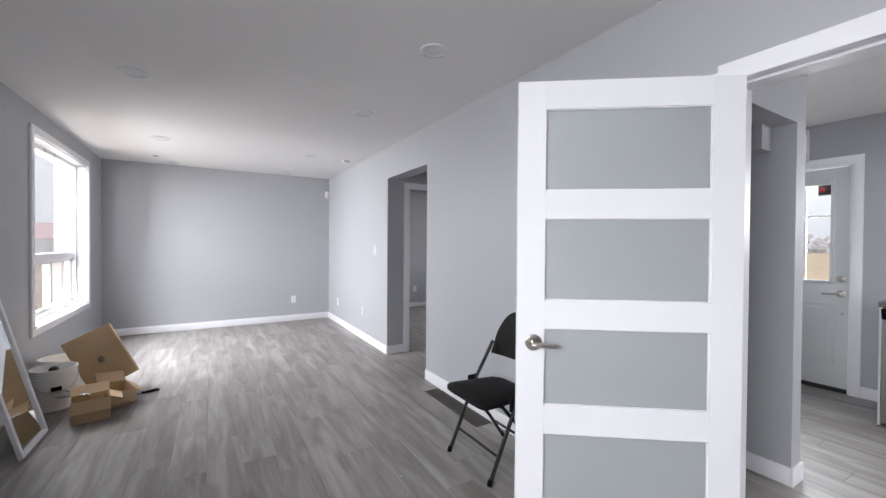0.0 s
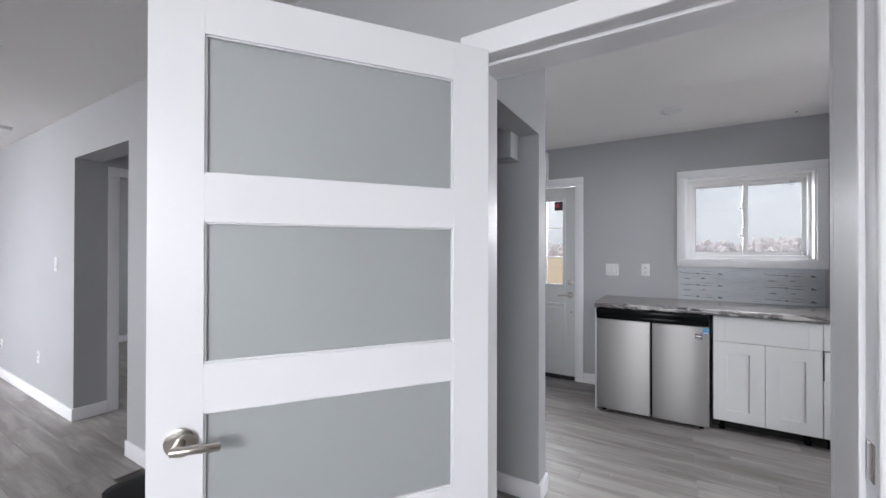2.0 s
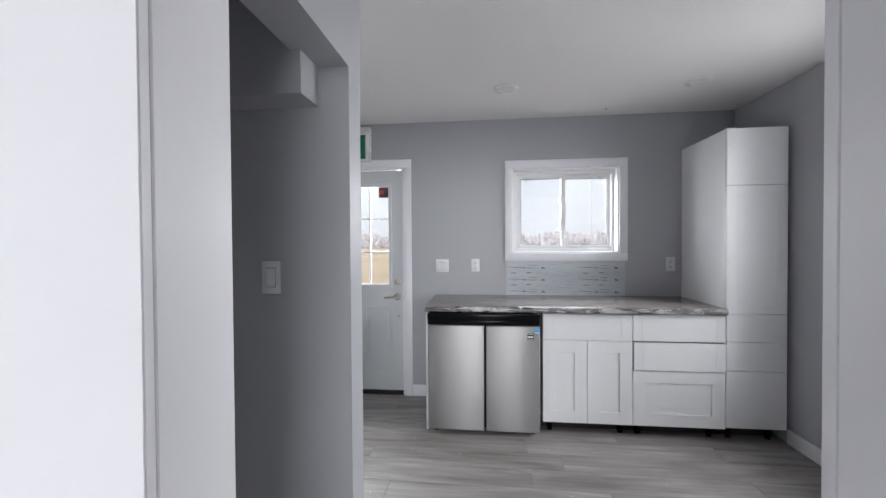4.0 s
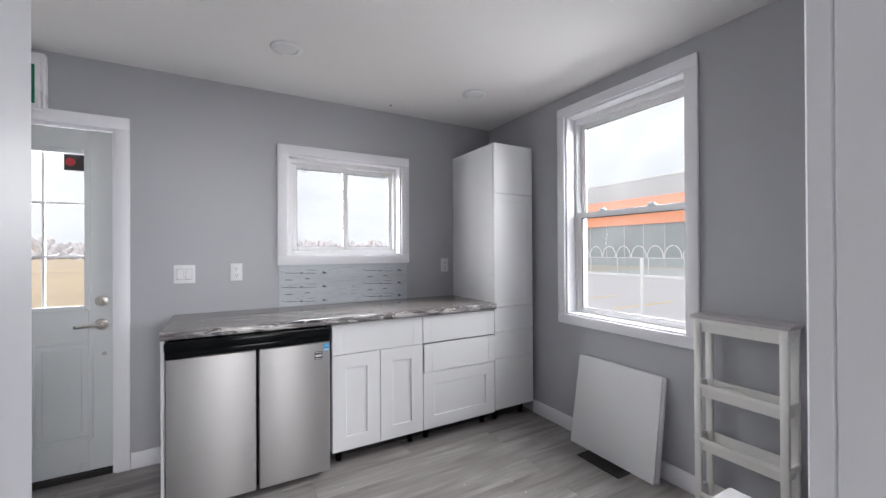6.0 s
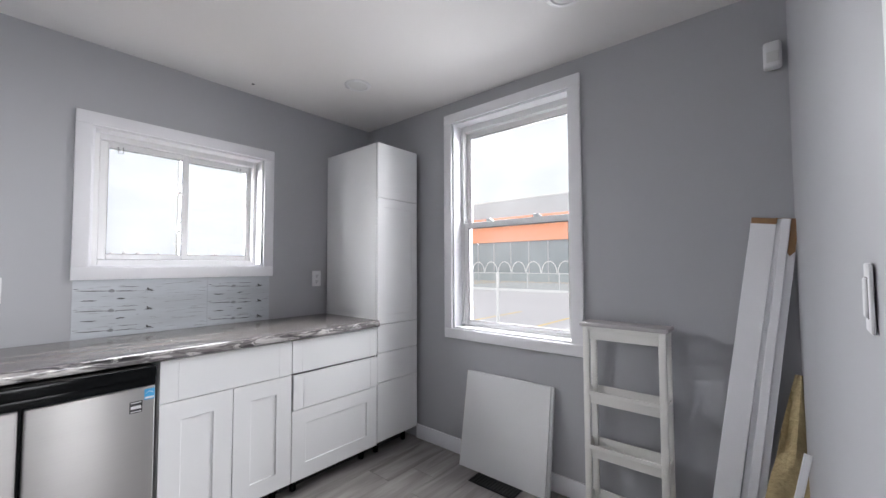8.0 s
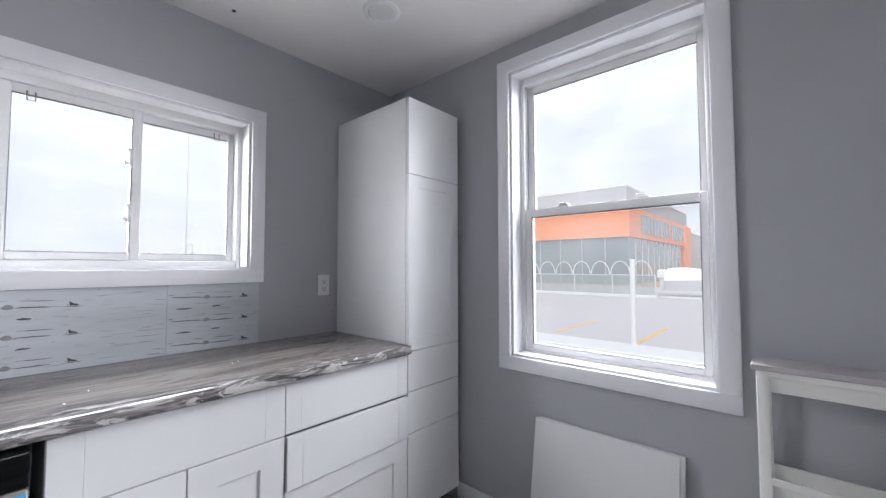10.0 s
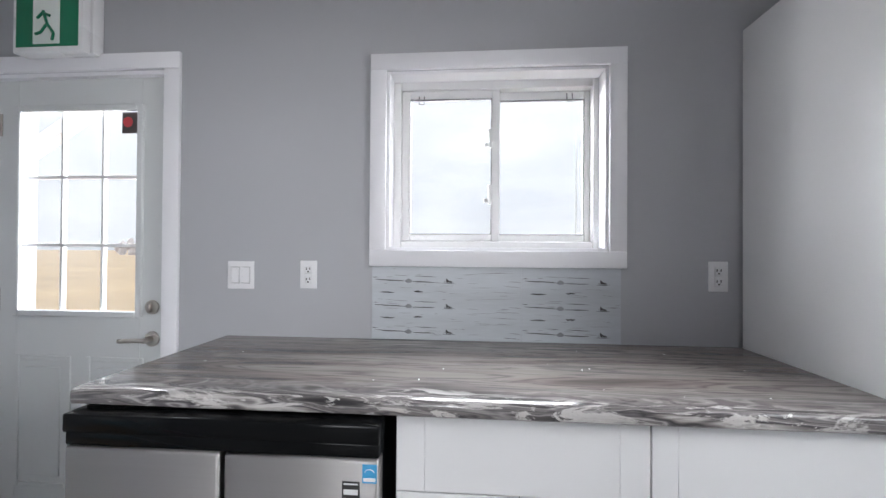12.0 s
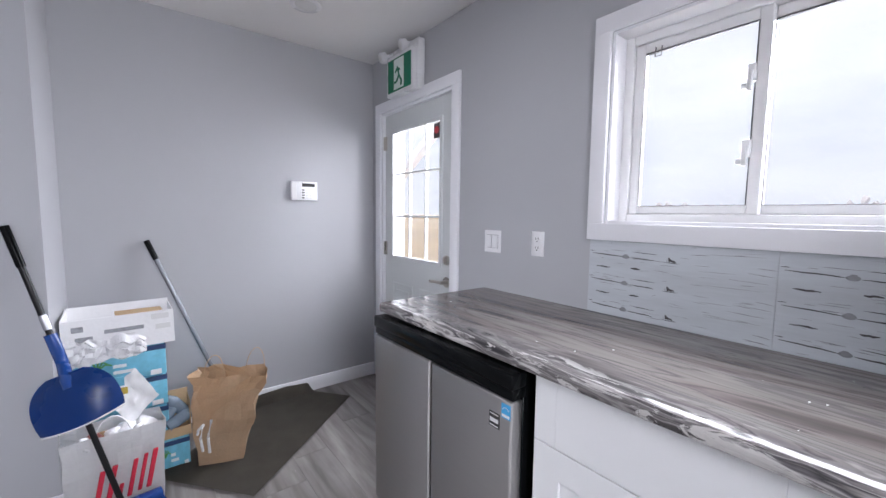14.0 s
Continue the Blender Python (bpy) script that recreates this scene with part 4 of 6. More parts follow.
bx("housing", PLATE, kp, 6.312, 6.495, YN - 0.026, YN, 1.392, 1.520, 0.006, segments=2)
bx("display", SLOT, kp, 6.385, 6.475, YN - 0.0275, YN - 0.0255, 1.485, 1.508, 0.001, "dark display strip")
bx("side_strip", LENS, kp, 6.318, 6.348, YN - 0.0275, YN - 0.0255, 1.40, 1.512, 0.001)
for i in range(3):
    for j in range(4):
        bx("key", SLOT if i == 0 else LENS, kp, 6.385 + i * 0.027, 6.402 + i * 0.027, YN - 0.028, YN - 0.0255, 1.404 + j * 0.018, 1.412 + j * 0.018, 0.001)

# ---- exit sign over the outside door ----
es = thing("exit_sign", (6.90, 1.80, 2.10), "white exit sign with a green face and two lamp heads", "exit sign")
bx("backplate", PLATE, es, 6.90, XE, 1.655, 1.995, 2.10, 2.405, 0.006, segments=2)
bx("housing", PLATE, es, 6.865, 6.902, 1.665, 1.985, 2.092, 2.35, 0.008, segments=2)
face = bx("sign_face", GREEN, es, 6.862, 6.866, 1.685, 1.965, 2.115, 2.325, 0.001, "green printed sign face")
bx("door_symbol", SIGNW, face, 6.8605, 6.8625, 1.765, 1.885, 2.125, 2.315, 0)
bm = bmesh.new()
for a, b in (((1.838, 2.262), (1.818, 2.205)), ((1.818, 2.205), (1.790, 2.168)), ((1.790, 2.168), (1.796, 2.138)), ((1.822, 2.205), (1.848, 2.172)), ((1.848, 2.172), (1.872, 2.166)), ((1.838, 2.256), (1.864, 2.232)), ((1.836, 2.252), (1.806, 2.240))):
    tube(bm, [(6.8605, *a), (6.8605, *b)], 0.0065, 6)
part("bar_symbol", bm, GREEN, face)
for a, z in ((2.035, 2.385), (1.775, 2.392)):
    bm = bmesh.new()
    rod(bm, (6.93, a - 0.03, z + 0.01), (6.875, a, z), 0.012)
    disc(bm, (6.89, a, z), (-0.9, 0.25, -0.3), 0.036, 0.045, 24, 0.008)
    h_ = part("lamp_head", bm, PLATE, es)
    part("reflector", disc(bmesh.new(), Vector((6.89, a, z)) + Vector((-0.9, 0.25, -0.3)).normalized() * 0.0455, (-0.9, 0.25, -0.3), 0.029, 0.002, 24), LENS, h_)

# ---- birch panels behind the worktop ----
def marks(bm, y0, y1, z, h, slope=0.0, taper=0.3, y_min=-9):
    """A ragged dash from y0 (taken to the wall's left) to y1, thickest in the middle."""
    n = 7
    up, lo = [], []
    for k in range(n):
        f = k / (n - 1)
        y = y0 + (y1 - y0) * f
        if y < y_min:
            return
        e = 1.2 * h * (taper + (1 - taper) * math.sin(math.pi * f)) * random.uniform(0.7, 1.2)
        zz = z + slope * f + random.uniform(-1, 1) * h * 0.25
        up.append(bm.verts.new((XE - 0.0034, y, zz + e / 2)))
        lo.append(bm.verts.new((XE - 0.0034, y, zz - e / 2)))
    for k in range(n - 1):
        bm.faces.new((up[k], up[k + 1], lo[k + 1], lo[k]))


for y0, y1, lab in ((0.459, -0.1465, "white birch-bark print panel under the window"), (-0.1475, -0.531, "cut white birch-bark print panel under the window")):
    pn = thing("splash_panel", (XE, y0, 0.915), lab, "splash panel", "birch splash panels")
    bx("sheet", BIRCH, pn, XE - 0.003, XE - 0.0002, y1, y0, 0.913, 1.2095, 0.0004)
    dark, faint = bmesh.new(), bmesh.new()
    W = 0.606
    for row in range(3):
        z = 1.153 - 0.103 * row
        u = lambda f: y0 - W * f
        for f0, f1, dz, h, sl in ((0.02, 0.235, 0.003, 0.0035, -0.006), (0.275, 0.43, -0.005, 0.0035, -0.002), (0.29, 0.44, 0.018, 0.0022, -0.003), (0.055, 0.155, -0.05 + 0.001, 0.005, -0.001), (0.285, 0.345, -0.045, 0.006, 0.0), (0.49, 0.50, -0.004, 0.002, 0), (0.005, 0.04, 0.012, 0.002, 0)):
            if y0 - W * f1 > y1 and z + dz > 0.92:
                marks(dark, u(f0), u(f1), z + dz, h, sl)
        for f0, f1, dz, h, sl in ((0.15, 0.25, 0.02, 0.0018, -0.001), (0.10, 0.14, 0.014, 0.0015, 0), (0.18, 0.27, -0.03, 0.0012, 0), (0.66, 0.83, -0.028, 0.0012, 0.002), (0.64, 0.72, -0.01, 0.0012, 0), (0.80, 0.97, -0.043, 0.0016, -0.004), (0.88, 0.99, -0.018, 0.0018, -0.006), (0.92, 0.995, 0.0, 0.002, -0.004), (0.52, 0.58, -0.05, 0.0012, -0.004), (0.70, 0.95, 0.03, 0.0014, 0.003)):
            if y0 - W * f1 > y1 and z + dz > 0.92:
                marks(faint, u(f0), u(f1), z + dz, h, sl)
        if y0 - W * 0.57 > y1:
            c = u(0.525)
            vs = [dark.verts.new((XE - 0.0034, c + a, z + b)) for a, b in ((0.015, 0.007), (0.011, 0.009), (0.007, 0.004), (0.001, 0.0), (-0.006, -0.001), (-0.014, -0.006), (-0.004, -0.0075), (0.006, -0.006), (0.012, -0.008))]
            dark.faces.new(vs)
            marks(dark, c + 0.028, c - 0.024, z - 0.010, 0.0025)
        for _ in range(16):
            f = random.uniform(0.03, 0.9)
            ln = random.uniform(0.02, 0.10)
            zz = z + random.uniform(-0.055, 0.05)
            if y0 - W * (f + ln) > y1 and 0.92 < zz < 1.205:
                marks(faint, u(f), u(f + ln), zz, random.uniform(0.0007, 0.0018), random.uniform(-0.003, 0.003))
        c = u(0.25)
        for r, zz in ((0.011, 0.0), (0.006, 0.006)):
            vs = [faint.verts.new((XE - 0.0032 - r * 0.01, c + 1.3 * r * math.cos(k * math.tau / 14), z - 0.003 + zz + 0.7 * r * math.sin(k * math.tau / 14))) for k in range(14)]
            faint.faces.new(vs)
    tagged(part("printed_bark", dark, BARK, pn, "dark bark marks", smooth=False), kind="stuff")
    tagged(part("faint_bark", faint, BARK2, pn, "", smooth=False), kind="stuff")

# crumbs of plaster on the worktop and floor
random.seed(7)
CRUMB = material("plaster_crumb", (0.72, 0.72, 0.70), 0.8)
for name, n, fx, fy, z, lab in (("worktop_crumbs", 14, (6.36, 6.9), (-0.85, 0.95), 0.912, "white plaster crumbs on the worktop"), ("floor_crumbs", 40, (4.9, 6.2), (-1.0, 1.6), 0.0, "white plaster crumbs on the floor"), ("living_floor_crumbs", 30, (1.4, 3.6), (1.6, 4.5), 0.0, "small crumbs on the floor")):
    bm = bmesh.new()
    for _ in range(n):
        r = random.uniform(0.0012, 0.0038)
        bmesh.ops.create_icosphere(bm, subdivisions=1, radius=r, matrix=pose(random.uniform(*fx), random.uniform(*fy), z + r * 0.4) @ Matrix.Diagonal((1.5, 0.8, 0.5, 1)))
    tagged(part(name, bm, CRUMB), lab, "debris", kind="stuff")
bm = bmesh.new()
for p in ((5.42, -0.62), (5.36, -0.60)):
    solid(bm, p[0], p[0] + 0.045, p[1], p[1] + 0.012, 0.0, 0.004, 0.001)
tagged(part("plastic_scraps", bm, AQUA), "small teal plastic scraps on the floor", "debris", kind="stuff")

# ---- leaning panels, floor vent, trolley, boards, bin by the south window ----
def lean_panel(m, label, name="cabinet_panel"):
    t = thing(name, (0, 0, 0), label, "panel", "leaning cabinet panels")
    bx("board", LACQ, t, -0.295, 0.295, 0, 0.0155, 0, 0.585, 0.0012)
    bx("raw_edge", RAW, t, -0.2965, -0.2952, 0.002, 0.0135, 0.002, 0.583, 0, "raw chipboard edge")
    return build(t, m)


lean_panel(pose(5.575, -1.268, 0.003, -9.5, 0, 180), "white cabinet side panel leaning on the wall")
lean_panel(pose(5.56, -1.291, 0.003, -8.0, 0, 180), "second white cabinet panel leaning behind the first")
fv = thing("floor_vent", (5.565, -1.2, 0), "black metal floor register under the window", "floor vent")
part("vent_frame", (lambda b: [solid(b, x0, x1, y0, y1, 0, 0.006, 0.002) for x0, x1, y0, y1 in ((5.414, 5.716, -1.155, -1.168), (5.414, 5.716, -1.282, -1.295), (5.414, 5.427, -1.168, -1.282), (5.703, 5.716, -1.168, -1.282))] and b)(bmesh.new()), BLACKM, fv)
bx("vent_backing", SLOT, fv, 5.427, 5.703, -1.282, -1.168, 0, 0.0015, 0)
for k in range(14):
    x = 5.437 + k * 0.0198
    bx("slat", BLACKM, fv, x, x + 0.008, -1.282, -1.168, 0.0015, 0.005, 0.0005)

tr = thing("slim_trolley", (4.84, -1.30, 0), "slim white plastic trolley shelf with a trim board on top", "shelf")
TX0, TX1, TY0, TY1 = 4.670, 5.045, -1.362, -1.235
for x in (TX0, TX1):
    for y in (TY0, TY1):
        bm = bmesh.new()
        sx, sy = (0.012 if x == TX0 else -0.012), (0.012 if y == TY0 else -0.012)
        solid(bm, x, x + 2.7 * sx, y, y + 1.8 * sy, 0.03, 0.968, 0.007, 2)
        part("post", bm, PLAST, tr)
        part("caster", disc(bmesh.new(), (x + sx, y + sy - 0.007, 0.0155), (0, 1, 0), 0.0155, 0.014, 18, 0.003), BLACKP, tr)


def tray(z, h=0.064):
    bm = bmesh.new()
    x0, x1, y0, y1 = TX0 + 0.004, TX1 - 0.004, TY0 + 0.004, TY1 - 0.004
    outer = [(x0, y0), (x1, y0), (x1, y1), (x0, y1)]
    def ring(d, zz):
        return [bm.verts.new((x0 + d, y0 + d, zz)), bm.verts.new((x1 - d, y0 + d, zz)), bm.verts.new((x1 - d, y1 - d, zz)), bm.verts.new((x0 + d, y1 - d, zz))]
    r = [ring(0.012, z - h), ring(0.002, z - 0.020), ring(-0.003, z - 0.018), ring(-0.003, z), ring(0.004, z), ring(0.016, z - h + 0.004)]
    for p, q in zip(r, r[1:]):
        for k in range(4):
            bm.faces.new((p[k], p[(k + 1) % 4], q[(k + 1) % 4], q[k]))
    bm.faces.new(r[0][::-1]); bm.faces.new(r[-1])
    return part("tray", bm, PLAST, tr)


for z in (0.12, 0.385, 0.65, 0.968):
    tray(z)
tagged(bx("trim_board", material("grey_brown_board", (0.47, 0.445, 0.445), 0.4, vary=0.08, stretch=(1, 8, 1)), None, TX0 - 0.012, TX1 + 0.012, TY0 + 0.004, TY1 + 0.008, 0.9692, 0.988, 0.003), "short pale grey trim board lying on the trolley", "board")


def long_board(m, L, w, d, stop, label):
    t = thing("door_jamb_board", (0, 0, 0), label, "board", "leaning boards")
    bm = bmesh.new()
    solid(bm, -w / 2, w / 2, 0, d, 0, L, 0.002)
    if stop:
        solid(bm, -w / 2 + 0.02, -w / 2 + 0.05, -0.011, 0.001, 0, L, 0.002)
    part("board", bm, TRIM, t)
    bx("raw_end", RAW, t, -w / 2 + 0.001, w / 2 - 0.001, 0.001, d - 0.001, L, L + 0.0025, 0, "bare sawn wood end")
    bx("hinge_notch", RAW, t, w / 2 - 0.045, w / 2 - 0.012, -0.0012, 0.001, 0.19, 0.28, 0, "bare wood hinge notch")
    if stop:
        bm = bmesh.new()
        loop = [(w / 2 - 0.001, L), (w / 2 - 0.030, L), (w / 2 - 0.033, L - 0.05), (w / 2 - 0.026, L - 0.085), (w / 2 - 0.035, L - 0.12), (w / 2 - 0.017, L - 0.15), (w / 2 - 0.001, L - 0.13)]
        ends = [[bm.verts.new((x, y, z)) for x, z in loop] for y in (-0.0016, 0.001)]
        for k in range(len(loop)):
            bm.faces.new((ends[0][k - 1], ends[0][k], ends[1][k], ends[1][k - 1]))
        bm.faces.new(ends[0]); bm.faces.new(ends[1][::-1])
        part("chipped_patch", bm, RAW, t, "chipped patch of bare wood", smooth=False)
    else:
        bx("sawn_band", RAW, t, -w / 2 + 0.001, w / 2 - 0.001, -0.0014, 0.001, L - 0.022, L - 0.0005, 0, "unpainted strip at the top")
    return build(t, m)


long_board(pose(4.515, -1.26, 0.012, -3.6, 7.6, 178), 1.47, 0.085, 0.02, False, "long white painted jamb board leaning in the corner")
long_board(pose(4.425, -1.275, 0.012, -3.2, 6.9, 178), 1.46, 0.075, 0.018, True, "white painted jamb board with chipped ends, leaning")
bm = bmesh.new()
bmesh.ops.create_grid(bm, x_segments=10, y_segments=24, size=0.5)
for v in bm.verts:
    u, w = v.co.x + 0.5, v.co.y + 0.5
    half = 0.085 * (1 - 0.75 * max(0, w - 0.55) / 0.45) * (0.85 + 0.25 * noise.noise((w * 4, 2.0, 0)))
    v.co = Vector((4.300 - 0.075 * w + (u - 0.5) * 2 * half, -1.19 - 0.16 * w + 0.03 * noise.noise((u * 3, w * 6, 1.0)), 0.012 + w * 0.83))
g = bmesh.ops.solidify(bm, geom=bm.faces[:], thickness=0.022)
tagged(part("insulation_scrap", bm, TAN), "stained yellowish scrap of foam insulation leaning on the wall", "scrap")
bm = bmesh.new()
tube(bm, [(4.36, -1.06, 0.006), (4.29, -1.11, 0.30), (4.222, -1.17, 0.60)], 0.006, 6)
solid(bm, -0.012, 0.012, 0, 0.012, 0, 0.62, 0.002, 1, pose(4.345, -1.08, 0.006, -7, 11, 175))
tagged(part("trim_offcut", bm, TRIM), "narrow white trim offcut leaning on the wall", "board")

bn = thing("storage_bin", (4.46, -0.40, 0), "low white plastic storage bin with a grip in its lid", "bin")
bx("tub", PLATE, bn, 4.24, 4.68, -0.79, 0.0, 0.0, 0.40, 0.03, segments=3)
bm = bmesh.new()
solid(bm, 4.22, 4.70, -0.81, 0.02, 0.40, 0.444, 0.014, 3)
lid = part("lid", bm, PLATE, bn)
bm = bmesh.new()
tube(bm, [(4.62 + 0.045 * math.cos(a), -0.62 + 0.085 * math.sin(a), 0.444) for a in [k * math.tau / 20 for k in range(21)]], 0.006, 8)
part("grip_rim", bm, PLAST, lid)
part("grip_well", disc(bmesh.new(), (0, 0, 0), (0, 0, 1), 0.045, 0.0012, 24), LENS, lid).matrix_local = pose(4.62, -0.62, 0.4435) @ Matrix.Diagonal((1, 1.9, 1, 1))

# ---- clutter by the north wall ----
def crumple(bm, amount, scale, seed):
    for v in bm.verts:
        n = Vector(noise.noise_vector(v.co * scale + Vector((seed, seed * 2, 0))))
        v.co += n * amount
    return bm


def paper_bag(bw, tw, bd, td, h, seed, amount):
    """An open paper bag, wider at the mouth, with walls of some thickness."""
    bm = bmesh.new()
    rows, per = 12, 8
    rings = []
    for r in range(rows + 1):
        f = r / rows
        w, d = bw + (tw - bw) * f, bd + (td - bd) * f
        loop = []
        for sx, sy, ex, ey in ((-1, -1, 1, -1), (1, -1, 1, 1), (1, 1, -1, 1), (-1, 1, -1, -1)):
            for k in range(per):
                a = k / per
                loop.append(bm.verts.new(((sx + (ex - sx) * a) * w / 2, (sy + (ey - sy) * a) * d / 2, f * h)))
        rings.append(loop)
    n = len(rings[0])
    for p, q in zip(rings, rings[1:]):
        for k in range(n):
            bm.faces.new((p[k], p[(k + 1) % n], q[(k + 1) % n], q[k]))
    bm.faces.new(rings[0][::-1])
    for v in bm.verts:
        f = v.co.z / h
        nn = Vector(noise.noise_vector(v.co * 9 + Vector((seed, 0, seed))))
        fold = abs(noise.noise(v.co * 14 + Vector((0, seed, 0))))
        v.co += Vector((nn.x, nn.y, nn.z * 0.4)) * amount * (0.15 + f) - Vector((0, 0, 0.4 * amount * fold * f))
    bmesh.ops.solidify(bm, geom=bm.faces[:], thickness=0.0015)
    return bm


kb = thing("paper_bag", (0, 0, 0), "crumpled brown kraft paper bag standing on the mat", "paper bag")
part("bag_body", paper_bag(0.20, 0.35, 0.15, 0.15, 0.46, 3.0, 0.045), KRAFT, kb, smooth=False)
for x, yy in ((-0.07, -0.05), (0.12, 0.06)):
    bm = bmesh.new()
    tube(bm, [(x - 0.045 * math.cos(a) * 1.0, yy, 0.45 + 0.11 * math.sin(a)) for a in [k * math.pi / 10 for k in range(11)]], 0.0022, 6)
    part("handle", bm, KRAFT, kb)
bm = bmesh.new()
for x0, z0, x1, z1 in ((-0.085, 0.08, -0.095, 0.22), (-0.055, 0.07, -0.06, 0.24), (-0.09, 0.22, -0.115, 0.17)):
    tube(bm, [(x0, -0.089, z0), ((x0 + x1) / 2 - 0.01, -0.094, (z0 + z1) / 2), (x1, -0.09, z1)], 0.007, 6)
part("print_shape", bm, BAGW, kb, "pale printed strokes")
build(kb, pose(5.78, 1.84, 0.013, 0, 6, -14))

hb = thing("shopping_bag", (0, 0, 0), "white paper shopping bag with red printed strokes, full", "paper bag")
part("bag_body", paper_bag(0.31, 0.34, 0.14, 0.15, 0.37, 8.0, 0.022), BAGW, hb, smooth=False)
bm = bmesh.new()
for x, z0, z1, w in ((-0.062, 0.07, 0.215, 0.018), (-0.024, 0.075, 0.225, 0.018), (0.012, 0.085, 0.135, 0.014), (0.046, 0.07, 0.225, 0.016), (0.080, 0.08, 0.235, 0.014), (0.112, 0.08, 0.245, 0.018)):
    sh = Matrix.Identity(4)
    sh[0][2] = 0.20
    solid(bm, x - w / 2 - 0.03, x + w / 2 - 0.03, -0.086, -0.0745, z0, z1, 0.002, 1, sh)
part("print_shape", bm, RED, hb, "red printed strokes")
bm = bmesh.new()
tube(bm, [(-0.01 + 0.06 * math.cos(a), -0.072, 0.34 + 0.10 * math.sin(a)) for a in [k * math.pi / 10 for k in range(11)]], 0.0035, 6)
part("handle", bm, BAGW, hb)
WRAPS = (BAGW, material("faded_red_wrap", (0.42, 0.16, 0.13), 0.5, vary=0.1, bump=0.1), CARD, BAGW, PLATE, BAGW, BAGW)
for k, w in enumerate(WRAPS):
    bm = bmesh.new()
    bmesh.ops.create_icosphere(bm, subdivisions=3, radius=random.uniform(0.035, 0.05), matrix=pose(-0.11 + 0.036 * k, random.uniform(-0.03, 0.03), 0.315))
    crumple(bm, 0.03, 16, 4 + k)
    part("wrapping", bm, w, hb, "crumpled wrapping in the bag", smooth=False)
build(hb, pose(5.36, 1.735, 0.0, 0, 0, 4))


def drink_case(m, label, mats, group="stacked drink cases"):
    """A shrink-wrapped carton with printed bands and a plain label on its front."""
    t = thing("drink_case", (0, 0, 0), label, "carton", group)
    bx("carton", mats[0], t, -0.185, 0.185, -0.13, 0.13, 0, 0.152, 0.006, segments=2)
    bx("top_band", mats[1], t, -0.186, 0.186, -0.1315, 0.1315, 0.128, 0.1515, 0.002)
    bx("label_block", BAGW, t, -0.02, 0.06, -0.1325, -0.1295, 0.04, 0.055, 0)
    bx("label_block", BAGW, t, -0.02, 0.03, -0.1325, -0.1295, 0.07, 0.085, 0)
    bm = bmesh.new()
    for a in (20, 50, 85, 120, 155):
        tube(bm, [(-0.075, -0.1305, 0.07), (-0.075 + 0.03 * math.cos(radians(a)), -0.1325, 0.085 + 0.03 * math.sin(radians(a))), (-0.075 + 0.055 * math.cos(radians(a)), -0.1305, 0.078 + 0.025 * math.sin(radians(a)))], 0.0045, 5)
    part("leaf_print", bm, PALMG, t)
    bx("code_label", BAGW, t, 0.12, 0.165, -0.1325, -0.1295, 0.005, 0.03, 0)
    return build(t, m)


for k in range(4):
    drink_case(pose(5.372 + 0.006 * (k % 2), 2.075 - 0.004 * k, 0.0005 + k * 0.1625, 0, 0, 1.5 * (-1) ** k), "light blue printed drink case in a stack", (AQUA, NAVY))
wc = thing("white_carton", (0, 0, 0), "torn white printed carton on top of the stacked cases", "carton")
bm = bmesh.new()
for x0, x1, y0, y1, z0, z1 in ((-0.205, 0.205, -0.135, 0.135, 0, 0.004), (-0.205, 0.205, -0.135, -0.131, 0.004, 0.165), (-0.205, 0.205, 0.131, 0.135, 0.004, 0.175), (-0.205, -0.201, -0.131, 0.131, 0.004, 0.17), (0.201, 0.205, -0.131, 0.131, 0.004, 0.16)):
    solid(bm, x0, x1, y0, y1, z0, z1)
part("box", bm, BAGW, wc)
bm = bmesh.new()
solid(bm, -0.02, 0.16, -0.128, -0.02, 0.162, 0.165, 0, 1)
crumple(bm, 0.012, 20, 5)
part("torn_flap", bm, CARD, wc, "torn brown cardboard flap")
PRINTG = material("grey_print", (0.30, 0.31, 0.33), 0.6, vary=0.3, scale=60)
for x0, x1, z0, z1 in ((-0.06, 0.085, 0.088, 0.106), (0.0, 0.05, 0.07, 0.075), (0.115, 0.185, 0.125, 0.152), (0.13, 0.19, 0.075, 0.10), (-0.16, -0.10, 0.06, 0.085), (-0.17, -0.13, 0.11, 0.135)):
    bx("print_bar", PRINTG if z0 in (0.088, 0.06, 0.11) else LENS, wc, x0, x1, -0.137, -0.1345, z0, z1, 0)
bm = bmesh.new()
bmesh.ops.create_grid(bm, x_segments=34, y_segments=14, size=0.5)
for v in bm.verts:
    u, w = v.co.x, v.co.y
    f = abs(noise.noise((u * 6, w * 4, 1.0))) + 0.25 * abs(noise.noise((u * 14, w * 9, 4.0)))
    v.co = Vector((-0.06 + u * 0.30, -0.142 - 0.05 * f, 0.012 + w * (0.10 - 0.05 * u) + 0.03 * noise.noise((u * 7, w * 5, 7.0))))
bmesh.ops.solidify(bm, geom=bm.faces[:], thickness=0.0015)
part("loose_wrap", bm, FLUFF, wc, "loose white plastic wrap", smooth=True)
build(wc, pose(5.39, 2.04, 0.651, 0, -0.6, 2))
bm = bmesh.new()
bmesh.ops.create_grid(bm, x_segments=12, y_segments=12, size=0.5)
